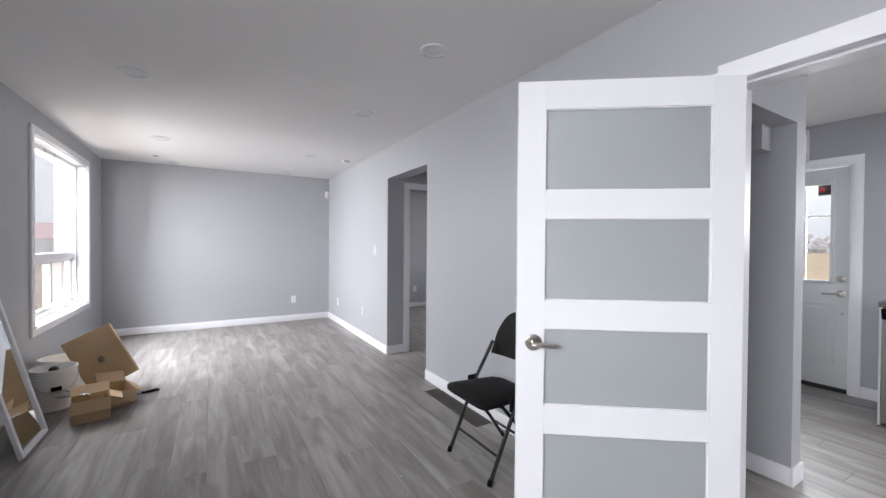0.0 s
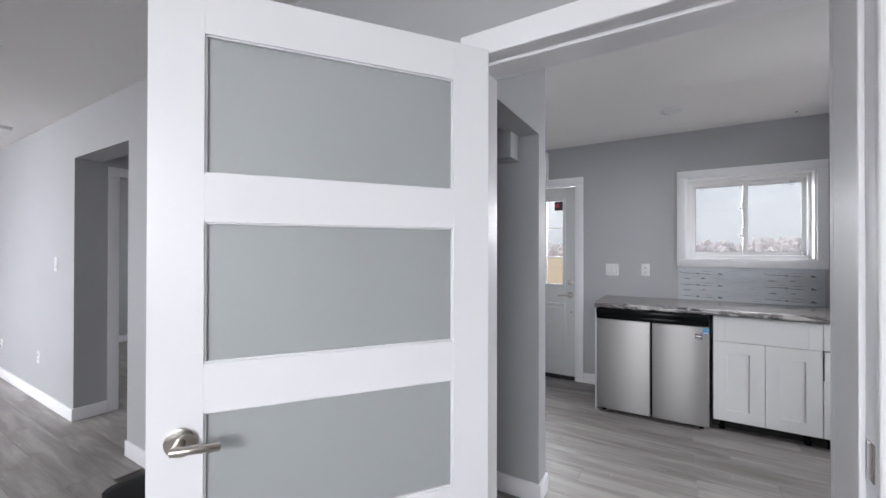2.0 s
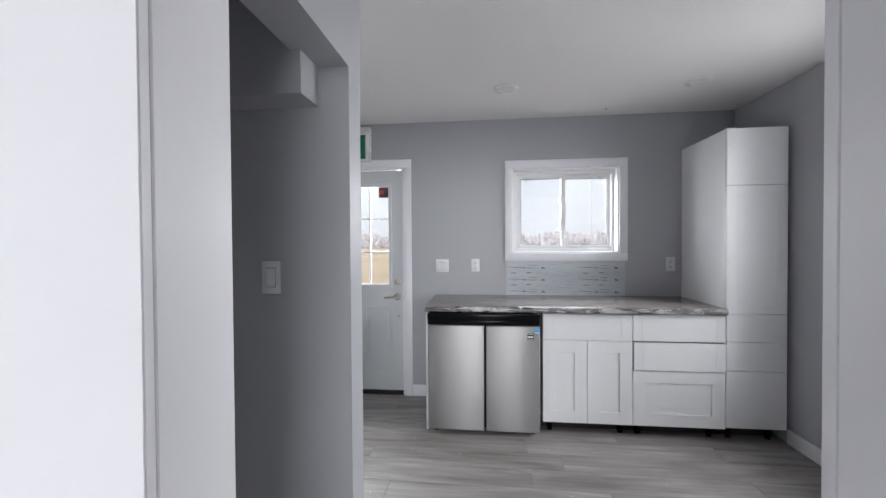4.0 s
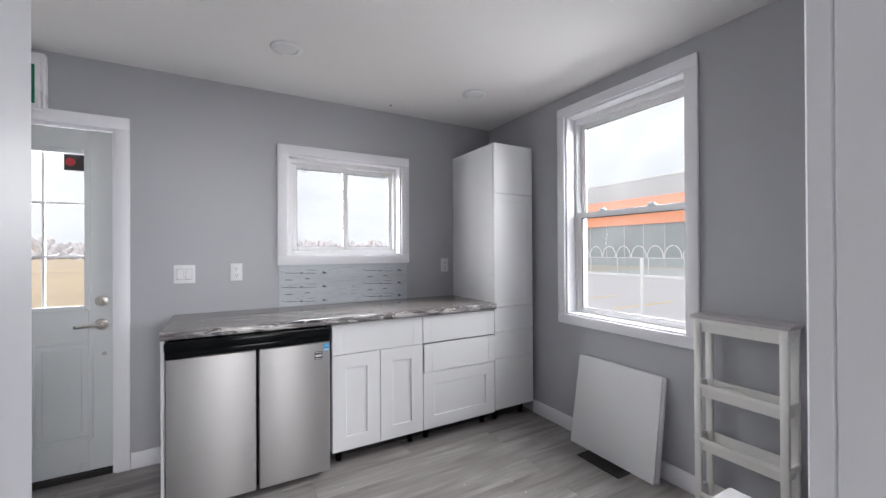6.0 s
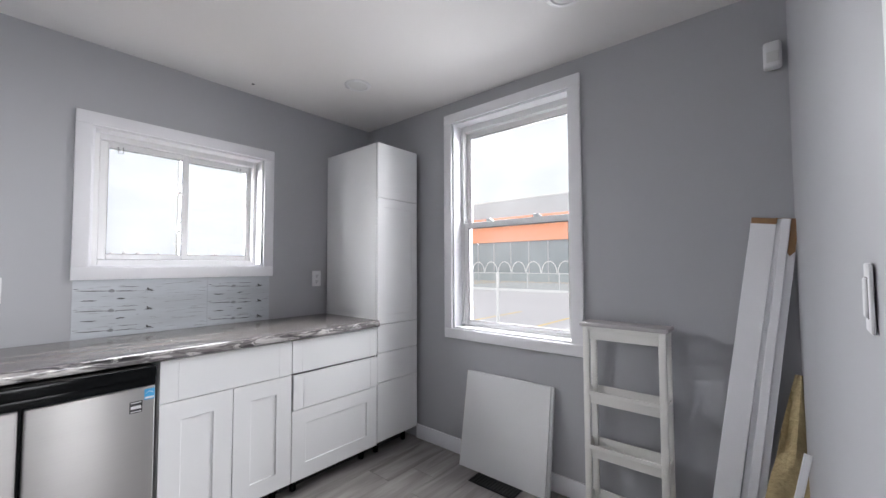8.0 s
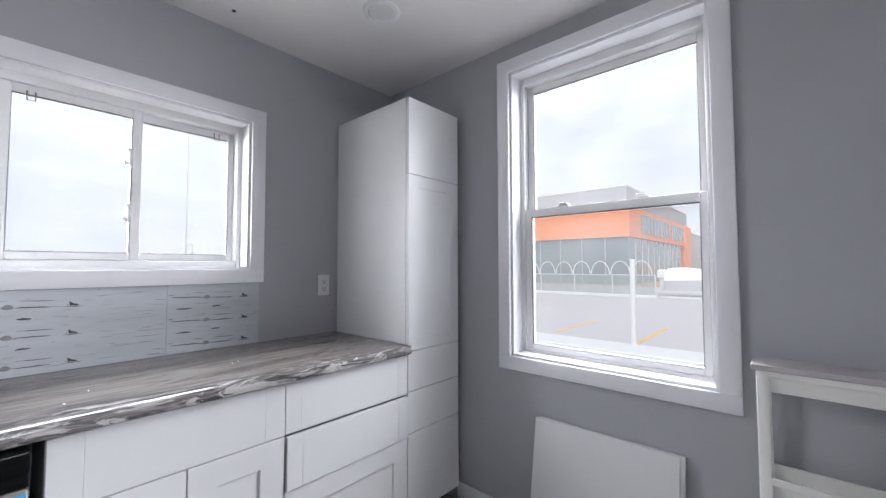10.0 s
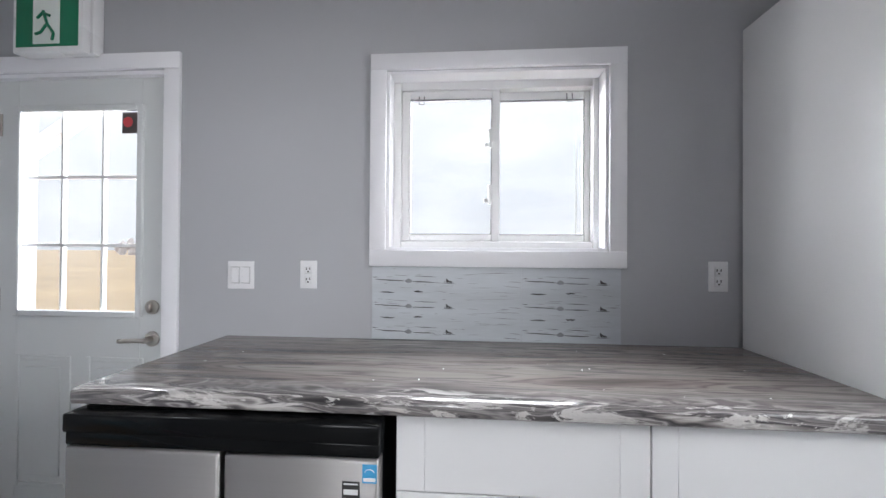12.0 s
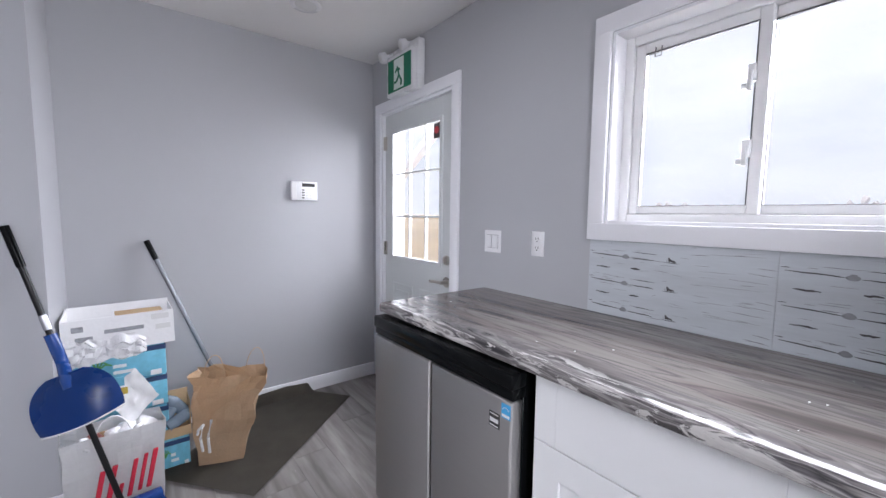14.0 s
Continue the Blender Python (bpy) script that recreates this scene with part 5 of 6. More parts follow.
for v in bm.verts:
    u, w = v.co.x, v.co.y
    p, q = 0.8 * (u * 0.80 - w * 0.6), 0.8 * (u * 0.6 + w * 0.80)
    v.co = Vector((5.425 + p * 0.17, 1.775 - 0.05 * u * u + 0.025 * noise.noise((u * 4, w * 4, 3)) + q * 0.06, 0.47 + q * 0.21))
bmesh.ops.solidify(bm, geom=bm.faces[:], thickness=0.002)
pouch = tagged(part("plastic_pouch", bm, BAGW, smooth=True), "white printed plastic pouch on top of the shopping bag", "packet")
bx("print_patch", material("yellow_print", (0.6, 0.45, 0.08), 0.4), pouch, 5.36, 5.41, 1.728, 1.732, 0.50, 0.53, 0)
bx("print_patch", AQUA, pouch, 5.35, 5.40, 1.728, 1.732, 0.54, 0.58, 0)
for t_, lab in ((drink_case(pose(5.565, 1.955, 0.0, 0, 0, 0), "light blue printed drink case at the foot of the stack", (AQUA, NAVY)), ""),):
    t_.scale = (0.40, 0.6, 0.98)
ob_ = thing("open_carton", (0, 0, 0), "open brown carton with empty plastic bottles", "carton")
bm = bmesh.new()
for x0, x1, y0, y1, z0, z1 in ((-0.075, 0.075, -0.07, 0.07, 0, 0.003), (-0.075, 0.075, -0.07, -0.067, 0.003, 0.05), (-0.075, 0.075, 0.067, 0.07, 0.003, 0.2), (-0.075, -0.072, -0.067, 0.067, 0.003, 0.15), (0.072, 0.075, -0.067, 0.067, 0.003, 0.17)):
    solid(bm, x0, x1, y0, y1, z0, z1)
part("box", bm, CARD, ob_)
PET = material("clear_bottle_plastic", (0.25, 0.32, 0.40), 0.12, vary=0.3, scale=20, bump=0.1)
for p in ((-0.03, 0, 0.09, 40), (0.03, 0.02, 0.12, -35), (0.02, -0.03, 0.07, 70)):
    bm = bmesh.new()
    m = pose(p[0], p[1], p[2], 0, p[3], 20)
    bmesh.ops.create_cone(bm, cap_ends=True, segments=14, radius1=0.03, radius2=0.03, depth=0.1, matrix=m)
    bmesh.ops.create_cone(bm, cap_ends=True, segments=14, radius1=0.03, radius2=0.012, depth=0.04, matrix=m @ pose(0, 0, 0.07))
    part("bottle", bm, PET, ob_, "crushed clear plastic bottle")
build(ob_, pose(5.575, 1.97, 0.151))


# blue dustpan with its handle, standing against the wall; brush at its foot
def dustpan():
    t = thing("upright_dustpan", (5.25, 1.6, 0), "blue plastic upright dustpan and broom on a black pole", "dustpan")
    top, foot = Vector((5.077, 1.772, 1.235)), Vector((5.388, 1.585, 0.03))
    d = (foot - top).normalized()
    bm = bmesh.new()
    rod(bm, top, foot, 0.011, None, 14)
    part("pole", bm, BLACKM, t, "black painted metal pole")
    bm = bmesh.new()
    rod(bm, top + d * -0.005, top + d * 0.16, 0.0145, None, 14)
    part("grip", bm, BLACKP, t)
    rod_c = bmesh.new()
    rod(rod_c, top + d * 0.36, top + d * 0.42, 0.0135, None, 14)
    part("collar", rod_c, ALU, t)
    bm = bmesh.new()
    # scoop: a half-round tray, hollow towards the room
    N = 22
    c = Vector((5.262, 1.575, 0.575))
    ux, uz = Vector((0.93, -0.14, 0.30)).normalized(), Vector((-0.26, 0.24, 0.93)).normalized()
    uy = ux.cross(uz).normalized()
    if uy.y > 0:
        uy = -uy
    # a bulging shell, round at the top and nearly straight along its mouth
    rows_ = []
    for j in range(15):
        v = j / 14
        w = 0.136 * max(0.02, 1 - (abs(v - 0.28) / 0.78) ** 2.4) ** 0.5
        rows_.append([bm.verts.new(c + ux * (w * u) + uz * (-0.095 + 0.205 * v + 0.012 * u * u * (1 - v)) + uy * (0.05 * (1 - 0.85 * u * u) * (1 - v ** 3) + 0.006 * v)) for u in [-1 + 2 * k / N for k in range(N + 1)]])
    for p, q in zip(rows_, rows_[1:]):
        for k in range(N):
            bm.faces.new((p[k], p[k + 1], q[k + 1], q[k]))
    bmesh.ops.solidify(bm, geom=bm.faces[:], thickness=0.004)
    part("scoop", bm, BLUE, t, "dark blue plastic scoop")
    bm = bmesh.new()
    tube(bm, [c + ux * (0.132 * u) + uz * (-0.097 + 0.012 * u * u) + uy * (0.05 * (1 - 0.85 * u * u)) for u in (-1, -0.75, -0.5, -0.25, 0.0, 0.25, 0.5, 0.75, 1)], 0.0035, 6)
    part("edge_lip", bm, PLATE, t, "pale worn rubber edge")
    bm = bmesh.new()
    tube(bm, [c + uz * 0.05 + uy * 0.02, c + uz * 0.085 + uy * 0.01, top + d * 0.57, top + d * 0.52, top + d * 0.44], 0.021, 12)
    part("socket", bm, BLUE, t)
    bm = bmesh.new()
    at = pose(foot.x, foot.y, 0, 0, 0, 8)
    solid(bm, -0.125, 0.125, -0.022, 0.022, 0.06, 0.088, 0.008, 2, at)
    part("brush_head", bm, BLUE, t)
    bm = bmesh.new()
    random.seed(11)
    for _ in range(230):
        x, y = random.uniform(-0.12, 0.12), random.uniform(-0.018, 0.018)
        rod(bm, at @ Vector((x, y, 0.062)), at @ Vector((x * 1.22, y * 1.9, 0.0)), 0.0016, 0.0012, 4)
    part("bristles", bm, BLUE, t, "blue nylon bristles")
    return t


dustpan()
POLE = material("grey_painted_pole", (0.20, 0.21, 0.23), 0.4, metal=0.6)
mp = thing("mop_pole", (5.9, 1.95, 0), "grey metal mop pole leaning in the corner", "pole")
top, foot = Vector((5.512, 2.285, 1.135)), Vector((5.93, 2.06, 0.0))
d = (foot - top).normalized()
part("pole", rod(bmesh.new(), top, foot, 0.0115, None, 14), POLE, mp)
part("grip", rod(bmesh.new(), top - d * 0.004, top + d * 0.11, 0.0145, None, 14), BLACKP, mp)

# mat: one corner pushed up the wall
bm = bmesh.new()
nx, ny = 40, 26
A, B = Vector((5.84, 1.412)), Vector((6.614, 2.068))
e1 = (B - A).normalized()
e2 = Vector((-e1.y, e1.x))
grid = []
for i in range(nx + 1):
    rowv = []
    for j in range(ny + 1):
        p = A + e1 * (1.015 * i / nx) + e2 * (0.56 * j / ny)
        over = max(0.0, p.y - 2.285)
        z = 0.011 + 0.075 * min(1.0, over / 0.05) + 0.02 * max(0, 0.12 - abs(p.y - 2.25)) + 0.003 * noise.noise((p.x * 4, p.y * 4, 0))
        rowv.append(bm.verts.new((p.x, min(p.y, 2.285 + 0.16 * over), z)))
    grid.append(rowv)
for i in range(nx):
    for j in range(ny):
        bm.faces.new((grid[i][j], grid[i + 1][j], grid[i + 1][j + 1], grid[i][j + 1]))
bmesh.ops.solidify(bm, geom=bm.faces[:], thickness=0.009)
tagged(part("door_mat", bm, MAT), "dark grey-brown door mat pushed up against the wall", "mat")

# ---- living room ----
ch = thing("folding_chair", (3.6, 2.14, 0), "black metal folding chair with padded seat against the wall", "chair")
Y0, Y1 = 1.935, 2.345
for y in (Y0, Y1):
    yi = y + (0.014 if y == Y0 else -0.014)
    part("front_leg", tube(bmesh.new(), [(3.405, y, 0.004), (3.50, y, 0.21), (3.60, y, 0.43), (3.672, y + (yi - y) * 0.7, 0.56), (3.725, y + (yi - y) * 1.7, 0.67)], 0.0115, 10), BLACKM, ch)
    part("back_leg", tube(bmesh.new(), [(3.825, yi, 0.004), (3.71, yi, 0.17), (3.50, yi, 0.405), (3.46, yi, 0.42)], 0.0105, 10), BLACKM, ch)
    part("foot_cap", rod(bmesh.new(), (3.403, y, 0), (3.412, y, 0.03), 0.0145), BLACKP, ch)
    part("foot_cap", rod(bmesh.new(), (3.827, yi, 0), (3.815, yi, 0.03), 0.0135), BLACKP, ch)
    bx("side_bracket", BLACKM, ch, 3.54, 3.62, y - 0.004, y + 0.004, 0.37, 0.46, 0.003)
for x, z, r in ((3.47, 0.135, 0.008), (3.74, 0.13, 0.008)):
    part("cross_bar", rod(bmesh.new(), (x, Y0, z), (x, Y1, z), r, None, 10), BLACKM, ch)
bm = bmesh.new()
bmesh.ops.create_grid(bm, x_segments=16, y_segments=16, size=0.5)
for v in bm.verts:
    u, w = v.co.x * 2, v.co.y * 2
    rr = (abs(u) ** 9 + abs(w) ** 9) ** (1 / 9)
    k = 1.0 if rr < 1e-6 else max(abs(u), abs(w)) / rr
    zz = 0.452 - 0.018 * rr ** 6
    v.co = Vector((3.565 + u * k * 0.205, 2.14 + w * k * (0.195 - 0.012 * u), zz + 0.008 * -u))
ext = bmesh.ops.extrude_face_region(bm, geom=bm.faces[:])
for v in [e for e in ext["geom"] if isinstance(e, bmesh.types.BMVert)]:
    v.co.z = 0.412
part("seat", bm, VINYLB, ch, "padded black vinyl seat")
bm = bmesh.new()
NB = 14
f0, f1 = [], []
for k in range(NB + 1):
    t_ = -1 + 2 * k / NB
    y = 2.14 + 0.195 * t_
    topz = 0.875 - 0.16 * abs(t_) ** 2.6
    x = 3.735 + 0.028 * (1 - t_ * t_)
    f0.append([bm.verts.new((x - 0.016, y, 0.585)), bm.verts.new((x - 0.02 + 0.055, y, topz))])
    f1.append([bm.verts.new((x + 0.010, y, 0.585)), bm.verts.new((x + 0.006 + 0.055, y, topz))])
for k in range(NB):
    for f in (f0, f1):
        bm.faces.new((f[k][0], f[k + 1][0], f[k + 1][1], f[k][1]))
    bm.faces.new((f0[k][1], f0[k + 1][1], f1[k + 1][1], f1[k][1]))
    bm.faces.new((f0[k][0], f0[k + 1][0], f1[k + 1][0], f1[k][0]))
for k in (0, NB):
    bm.faces.new((f0[k][0], f0[k][1], f1[k][1], f1[k][0]))
part("backrest", bm, VINYLB, ch, "padded black vinyl backrest")
bx("maker_label", BAGW, ch, 3.742, 3.744, 1.952, 1.965, 0.66, 0.70, 0)

rv = thing("return_air_grille", (3.84, 2.9, 0), "long brown slotted floor grille by the wall", "floor vent")
part("vent_frame", (lambda b: [solid(b, x0, x1, y0, y1, 0, 0.006, 0.002) for x0, x1, y0, y1 in ((3.735, 3.752, 2.52, 3.30), (3.862, 3.879, 2.52, 3.30), (3.752, 3.862, 2.52, 2.54), (3.752, 3.862, 3.28, 3.30))] and b)(bmesh.new()), VENTB, rv)
bx("vent_backing", SLOT, rv, 3.752, 3.862, 2.54, 3.28, 0, 0.0015, 0)
for k in range(28):
    y = 2.55 + k * 0.026
    bx("slat", VENTB, rv, 3.752, 3.862, y, y + 0.012, 0.0015, 0.005, 0.0008)


def carton_box(w, d, h, m, label, name="cardboard_box", open_top=False):
    t = thing(name, (0, 0, 0), label, "box")
    if open_top:
        bm = bmesh.new()
        for x0, x1, y0, y1, z0, z1 in ((-w / 2, w / 2, -d / 2, d / 2, 0, 0.004), (-w / 2, w / 2, -d / 2, -d / 2 + 0.004, 0.004, h), (-w / 2, w / 2, d / 2 - 0.004, d / 2, 0.004, h), (-w / 2, -w / 2 + 0.004, -d / 2 + 0.004, d / 2 - 0.004, 0.004, h), (w / 2 - 0.004, w / 2, -d / 2 + 0.004, d / 2 - 0.004, 0.004, h)):
            solid(bm, x0, x1, y0, y1, z0, z1)
        part("box", bm, CARD, t)
        part("flap", solid(bmesh.new(), -w / 2, w / 2, 0, 0.09, 0, 0.004, 0.001, 1, pose(0, d / 2 - 0.002, h, 35, 0, 0)), CARD, t)
        part("flap", solid(bmesh.new(), 0, 0.08, -d / 2, d / 2, 0, 0.004, 0.001, 1, pose(w / 2 - 0.002, 0, h, 0, 25, 0)), CARD, t)
        part("flap", solid(bmesh.new(), -w / 2, w / 2, -0.09, 0, 0, 0.004, 0.001, 1, pose(0, -d / 2 + 0.002, h, 60, 0, 0)), CARD, t)
    else:
        bx("box", CARD, t, -w / 2, w / 2, -d / 2, d / 2, 0, h, 0.003, segments=2)
        bx("tape", KRAFT, t, -0.024, 0.024, -d / 2 + 0.001, d / 2 - 0.001, h - 0.001, h + 0.0012, 0.001)
        bx("printed_mark", MAT, t, -0.02, 0.02, -d / 2 - 0.002, -d / 2 - 0.0005, h * 0.42, h * 0.52, 0)
    return build(t, m)


carton_box(0.34, 0.11, 0.485, pose(1.40, 4.66, 0.084, -14, 0, 0) @ pose(0, 0, 0, 0, -27, 0), "flat brown carton tipped against the buckets")
carton_box(0.22, 0.17, 0.16, pose(1.345, 4.07, 0.001, 0, 0, 12), "small open brown carton on the floor", open_top=True)
carton_box(0.20, 0.18, 0.13, pose(1.43, 4.28, 0.03, 14, 10, 35), "crumpled open brown carton on the floor", open_top=True)


def bucket(m, label, mat):
    t = thing("bucket", (0, 0, 0), label, "bucket", "buckets by the window")
    bm = bmesh.new()
    N = 32
    pr = ((0.118, 0.0), (0.137, 0.30), (0.143, 0.30), (0.143, 0.318), (0.134, 0.318), (0.114, 0.012))
    rings = [[bm.verts.new((r * math.cos(k * math.tau / N), r * math.sin(k * math.tau / N), z)) for k in range(N)] for r, z in pr]
    for p, q in zip(rings, rings[1:]):
        for k in range(N):
            bm.faces.new((p[k], p[(k + 1) % N], q[(k + 1) % N], q[k]))
    bm.faces.new(rings[0][::-1]); bm.faces.new(rings[-1])
    part("pail", bm, mat, t)
    for z in (0.255, 0.275):
        bm = bmesh.new()
        tube(bm, [(0.138 * math.cos(a), 0.138 * math.sin(a), z) for a in [k * math.tau / 32 for k in range(33)]], 0.004, 6)
        part("rib", bm, mat, t)
    part("bail", tube(bmesh.new(), [(0.143 * math.cos(a), -0.05 - 0.09 * math.sin(a), 0.27 - 0.12 * math.sin(a)) for a in [k * math.pi / 12 for k in range(13)]], 0.0025, 6), ALU, t)
    bx("label_patch", BLACKP, t, -0.03, 0.03, -0.1405, -0.125, 0.16, 0.19, 0.001, "dark printed mark")
    return build(t, m)


b_ = bucket(pose(1.045, 4.47, 0.001, 0, 0, 20), "open white plastic bucket by the wall", PLAST)
bucket(pose(1.00, 4.80, 0.001, 0, 0, 40), "white plastic bucket behind another one", PLAST)
bx("rag", material("dark_rag", (0.03, 0.03, 0.035), 0.9), None, 1.02, 1.07, 4.44, 4.50, 0.10, 0.32, 0.01)
tagged(scene.objects["rag"], "dark rag hanging in the bucket", "rag")
for k, (p, q) in enumerate((((1.16, 4.28, 0.17), (1.34, 4.10, 0.165)), ((1.12, 4.24, 0.14), (1.30, 4.12, 0.165)))):
    tagged(part("metal_rod", rod(bmesh.new(), p, q, 0.006, None, 10), ALU), "thin metal rod lying on the cartons", "rod")
kn = thing("pry_tool", (1.6, 4.46, 0), "dark blue hand tool lying on the floor", "tool")
part("blade", solid(bmesh.new(), -0.12, 0.02, -0.012, 0.012, 0.004, 0.012, 0.003), NAVY, kn)
part("grip", tube(bmesh.new(), [(0.0, 0, 0.012), (0.05, 0.006, 0.014), (0.10, 0.02, 0.014), (0.12, 0.01, 0.014), (0.06, -0.012, 0.013), (0.0, -0.006, 0.012)], 0.009, 8), BLACKP, kn)
build(kn, pose(1.60, 4.46, 0, 0, 0, 6))

mr = thing("leaning_mirror", (0, 0, 0), "tall white-framed mirror leaning against the wall", "mirror")
H_, W_ = 1.22, 0.42
part("mirror_frame", framing(bmesh.new(), "x", -0.012, 0.012, -W_, 0, 0, H_, 0.032, 0.003), TRIM, mr)
bx("mirror_glass", MIRROR, mr, -0.004, 0.0, -W_ + 0.03, -0.03, 0.03, H_ - 0.03, 0, "clear mirror glass")
bx("backing", CARD, mr, -0.009, -0.0045, -W_ + 0.03, -0.03, 0.03, H_ - 0.03, 0)
build(mr, pose(1.14, 3.945, 0.006, 0, -13.8, 0))

# ---- outdoors ----
GZ = -0.85
GRASS = material("dry_field", (0.52, 0.36, 0.18), 0.95, vary=0.25, scale=0.08, grain=1.5, bump=0.3)
# asphalt made this pale to imitate the overexposed daylight outside
LOT = material("washed_out_asphalt", (0.51, 0.485, 0.50), 0.9, vary=0.10, scale=0.15, grain=8, bump=0.1)
KERB = material("pale_concrete", (0.66, 0.66, 0.66), 0.85, vary=0.08, scale=1.0)
YEL = material("yellow_road_paint", (0.75, 0.50, 0.06), 0.7, vary=0.15, scale=3)
ORANGE = material("orange_cladding", (0.80, 0.27, 0.10), 0.5, vary=0.04, scale=0.3)
GREYC = material("grey_cladding", (0.38, 0.39, 0.42), 0.6, vary=0.05, scale=0.3)
STORE = material("tinted_store_glass", (0.16, 0.20, 0.22), 0.06, vary=0.3, scale=0.2)
GALV = material("galvanised_steel", (0.55, 0.56, 0.57), 0.45, metal=0.3)
# distance haze is put into the woods' colour, paler than bare twigs
TWIG = material("hazed_bare_woods", (0.55, 0.50, 0.51), 0.95, vary=0.3, scale=0.2)
TARP = material("white_tarp", (0.74, 0.74, 0.75), 0.6, vary=0.05, scale=0.5)

tagged(bx("ground", GRASS, None, -1500, 1500, -1500, 1500, GZ - 2, GZ, 0), "flat field of dry golden grass", "ground", kind="structure")
tagged(bx("parking_lot", LOT, None, -60, 30, -42, -2.4, GZ + 0.004, GZ + 0.01, 0), "asphalt parking lot, paled to stand for overexposure", "parking lot", kind="structure")
tagged(bx("kerb", KERB, None, -40, 30, -10.4, -9.25, GZ + 0.01, GZ + 0.14, 0.03), "pale concrete kerb strip beside the house", "kerb", kind="structure")
tagged(bx("kerb", KERB, None, -40, 11.3, -28.3, -27.9, GZ + 0.01, GZ + 0.15, 0.03), "pale concrete kerb across the lot", "kerb", kind="structure")
tagged(bx("fence_plinth", KERB, None, 11.3, 62, -27.5, -27.2, GZ + 0.01, GZ + 0.22, 0.02), "pale concrete plinth under the fence", "kerb", kind="structure")
for k, (x, y0, y1) in enumerate(((10.6, -15.2, -11.4), (8.1, -14.6, -10.9), (5.5, -14.6, -10.9), (13.2, -15.2, -11.4), (15.8, -15.2, -11.4))):
    tagged(bx("parking_line", YEL, None, x - 0.06, x + 0.06, y0, y1, GZ + 0.0145, GZ + 0.0165, 0), "worn yellow parking line on the asphalt", "road marking", "parking lines")
for x, y in ((7.95, -10.3), (11.9, -11.2)):
    po = thing("bollard_post", (x, y, GZ), "slim white steel post at the lot's edge", "post", "posts by the lot")
    part("shaft", rod(bmesh.new(), (x, y, GZ), (x, y, 1.42 if x < 9 else 1.0), 0.06, None, 14), KERB, po)
    part("cap", disc(bmesh.new(), (x, y, 1.42 if x < 9 else 1.0), (0, 0, 1), 0.065, 0.03, 14, 0.01), KERB, po)

fn = thing("chain_link_fence", (30, -27.35, GZ), "galvanised chain-link fence with coiled wire on top", "fence")
FT = 0.65
for k in range(18):
    x = 11.4 + 2.66 * k
    part("post", rod(bmesh.new(), (x, -27.35, GZ + 0.2), (x, -27.35, FT + 0.05), 0.045, None, 10), GALV, fn)
part("top_rail", rod(bmesh.new(), (11.4, -27.35, FT), (58.0, -27.35, FT), 0.03, None, 8), GALV, fn)
verts, faces = [], []
def wire(p, q, r=0.017):
    p, q = Vector(p), Vector(q)
    d_ = (q - p).normalized()
    s_ = d_.cross(Vector((0, 1, 0))).normalized() * r
    n0 = len(verts)
    o = Vector((0, r, 0))
    for b in (p, q):
        verts.extend((b + s_, b - s_ * 0.5 + o, b - s_ * 0.5 - o))
    for a in range(3):
        faces.append((n0 + a, n0 + (a + 1) % 3, n0 + 3 + (a + 1) % 3, n0 + 3 + a))
hgt = FT - (GZ + 0.22)
x = 11.4 - hgt
while x < 45:
    a, b = max(x, 11.4), x + hgt
    wire((a, -27.35, GZ + 0.22 + (a - x)), (b, -27.35, FT))
    wire((b, -27.35, GZ + 0.22), (a, -27.35, FT - (a - x)))
    x += 0.115
me = bpy.data.meshes.new("chain_link")
me.from_pydata([tuple(v) for v in verts], [], faces)
me.materials.append(material("weathered_wire", (0.27, 0.31, 0.31), 0.6))
cl = new("chain_link", me)
cl.parent = fn
tagged(cl, kind="stuff")
for k in range(30):
    x = 12.2 + 1.33 * k
    bm = bmesh.new()
    tube(bm, [(x + 0.62 * math.cos(a), -27.35, FT + 0.05 + 0.88 * math.sin(a)) for a in [j * math.pi / 14 for j in range(15)]], 0.03, 6)
    part("wire_coil", bm, KERB, fn)

bd = thing("store_building", (32, -60, GZ), "large flat-roofed store with orange and grey cladding", "building")
bx("wall", STORE, bd, 18.2, 46, -79, -45.3, GZ, 4.45, 0.02, "dark tinted glass ground floor")
bx("orange_band", ORANGE, bd, 17.9, 46.2, -80, -45.0, 4.45, 7.85, 0.05, "orange metal cladding band")
bx("roof", GREYC, bd, 18.3, 46, -79.5, -45.4, 7.85, 10.15, 0.05, "grey metal parapet")
bx("roof_coping", KERB, bd, 18.25, 46.05, -79.55, -45.35, 10.15, 10.3, 0.02)
bx("column", ORANGE, bd, 43.7, 45.7, -46.0, -44.9, GZ, 8.2, 0.05, "orange column")
bx("column", ORANGE, bd, 17.8, 19.0, -80.2, -74.8, GZ, 7.9, 0.05, "orange column")
bx("rear_wing", GREYC, bd, 18.4, 40, -106, -80.2, GZ, 7.3, 0.05, "grey rear wing")
for k in range(9):
    a = 20.6 + 2.7 * k
    bx("mullion", GREYC, bd, a, a + 0.12, -45.3, -45.22, GZ, 4.45, 0.01)
for k in range(10):
    a = -48.0 - 2.7 * k
    bx("mullion", KERB, bd, 18.13, 18.2, a, a + 0.12, GZ, 4.45, 0.01)
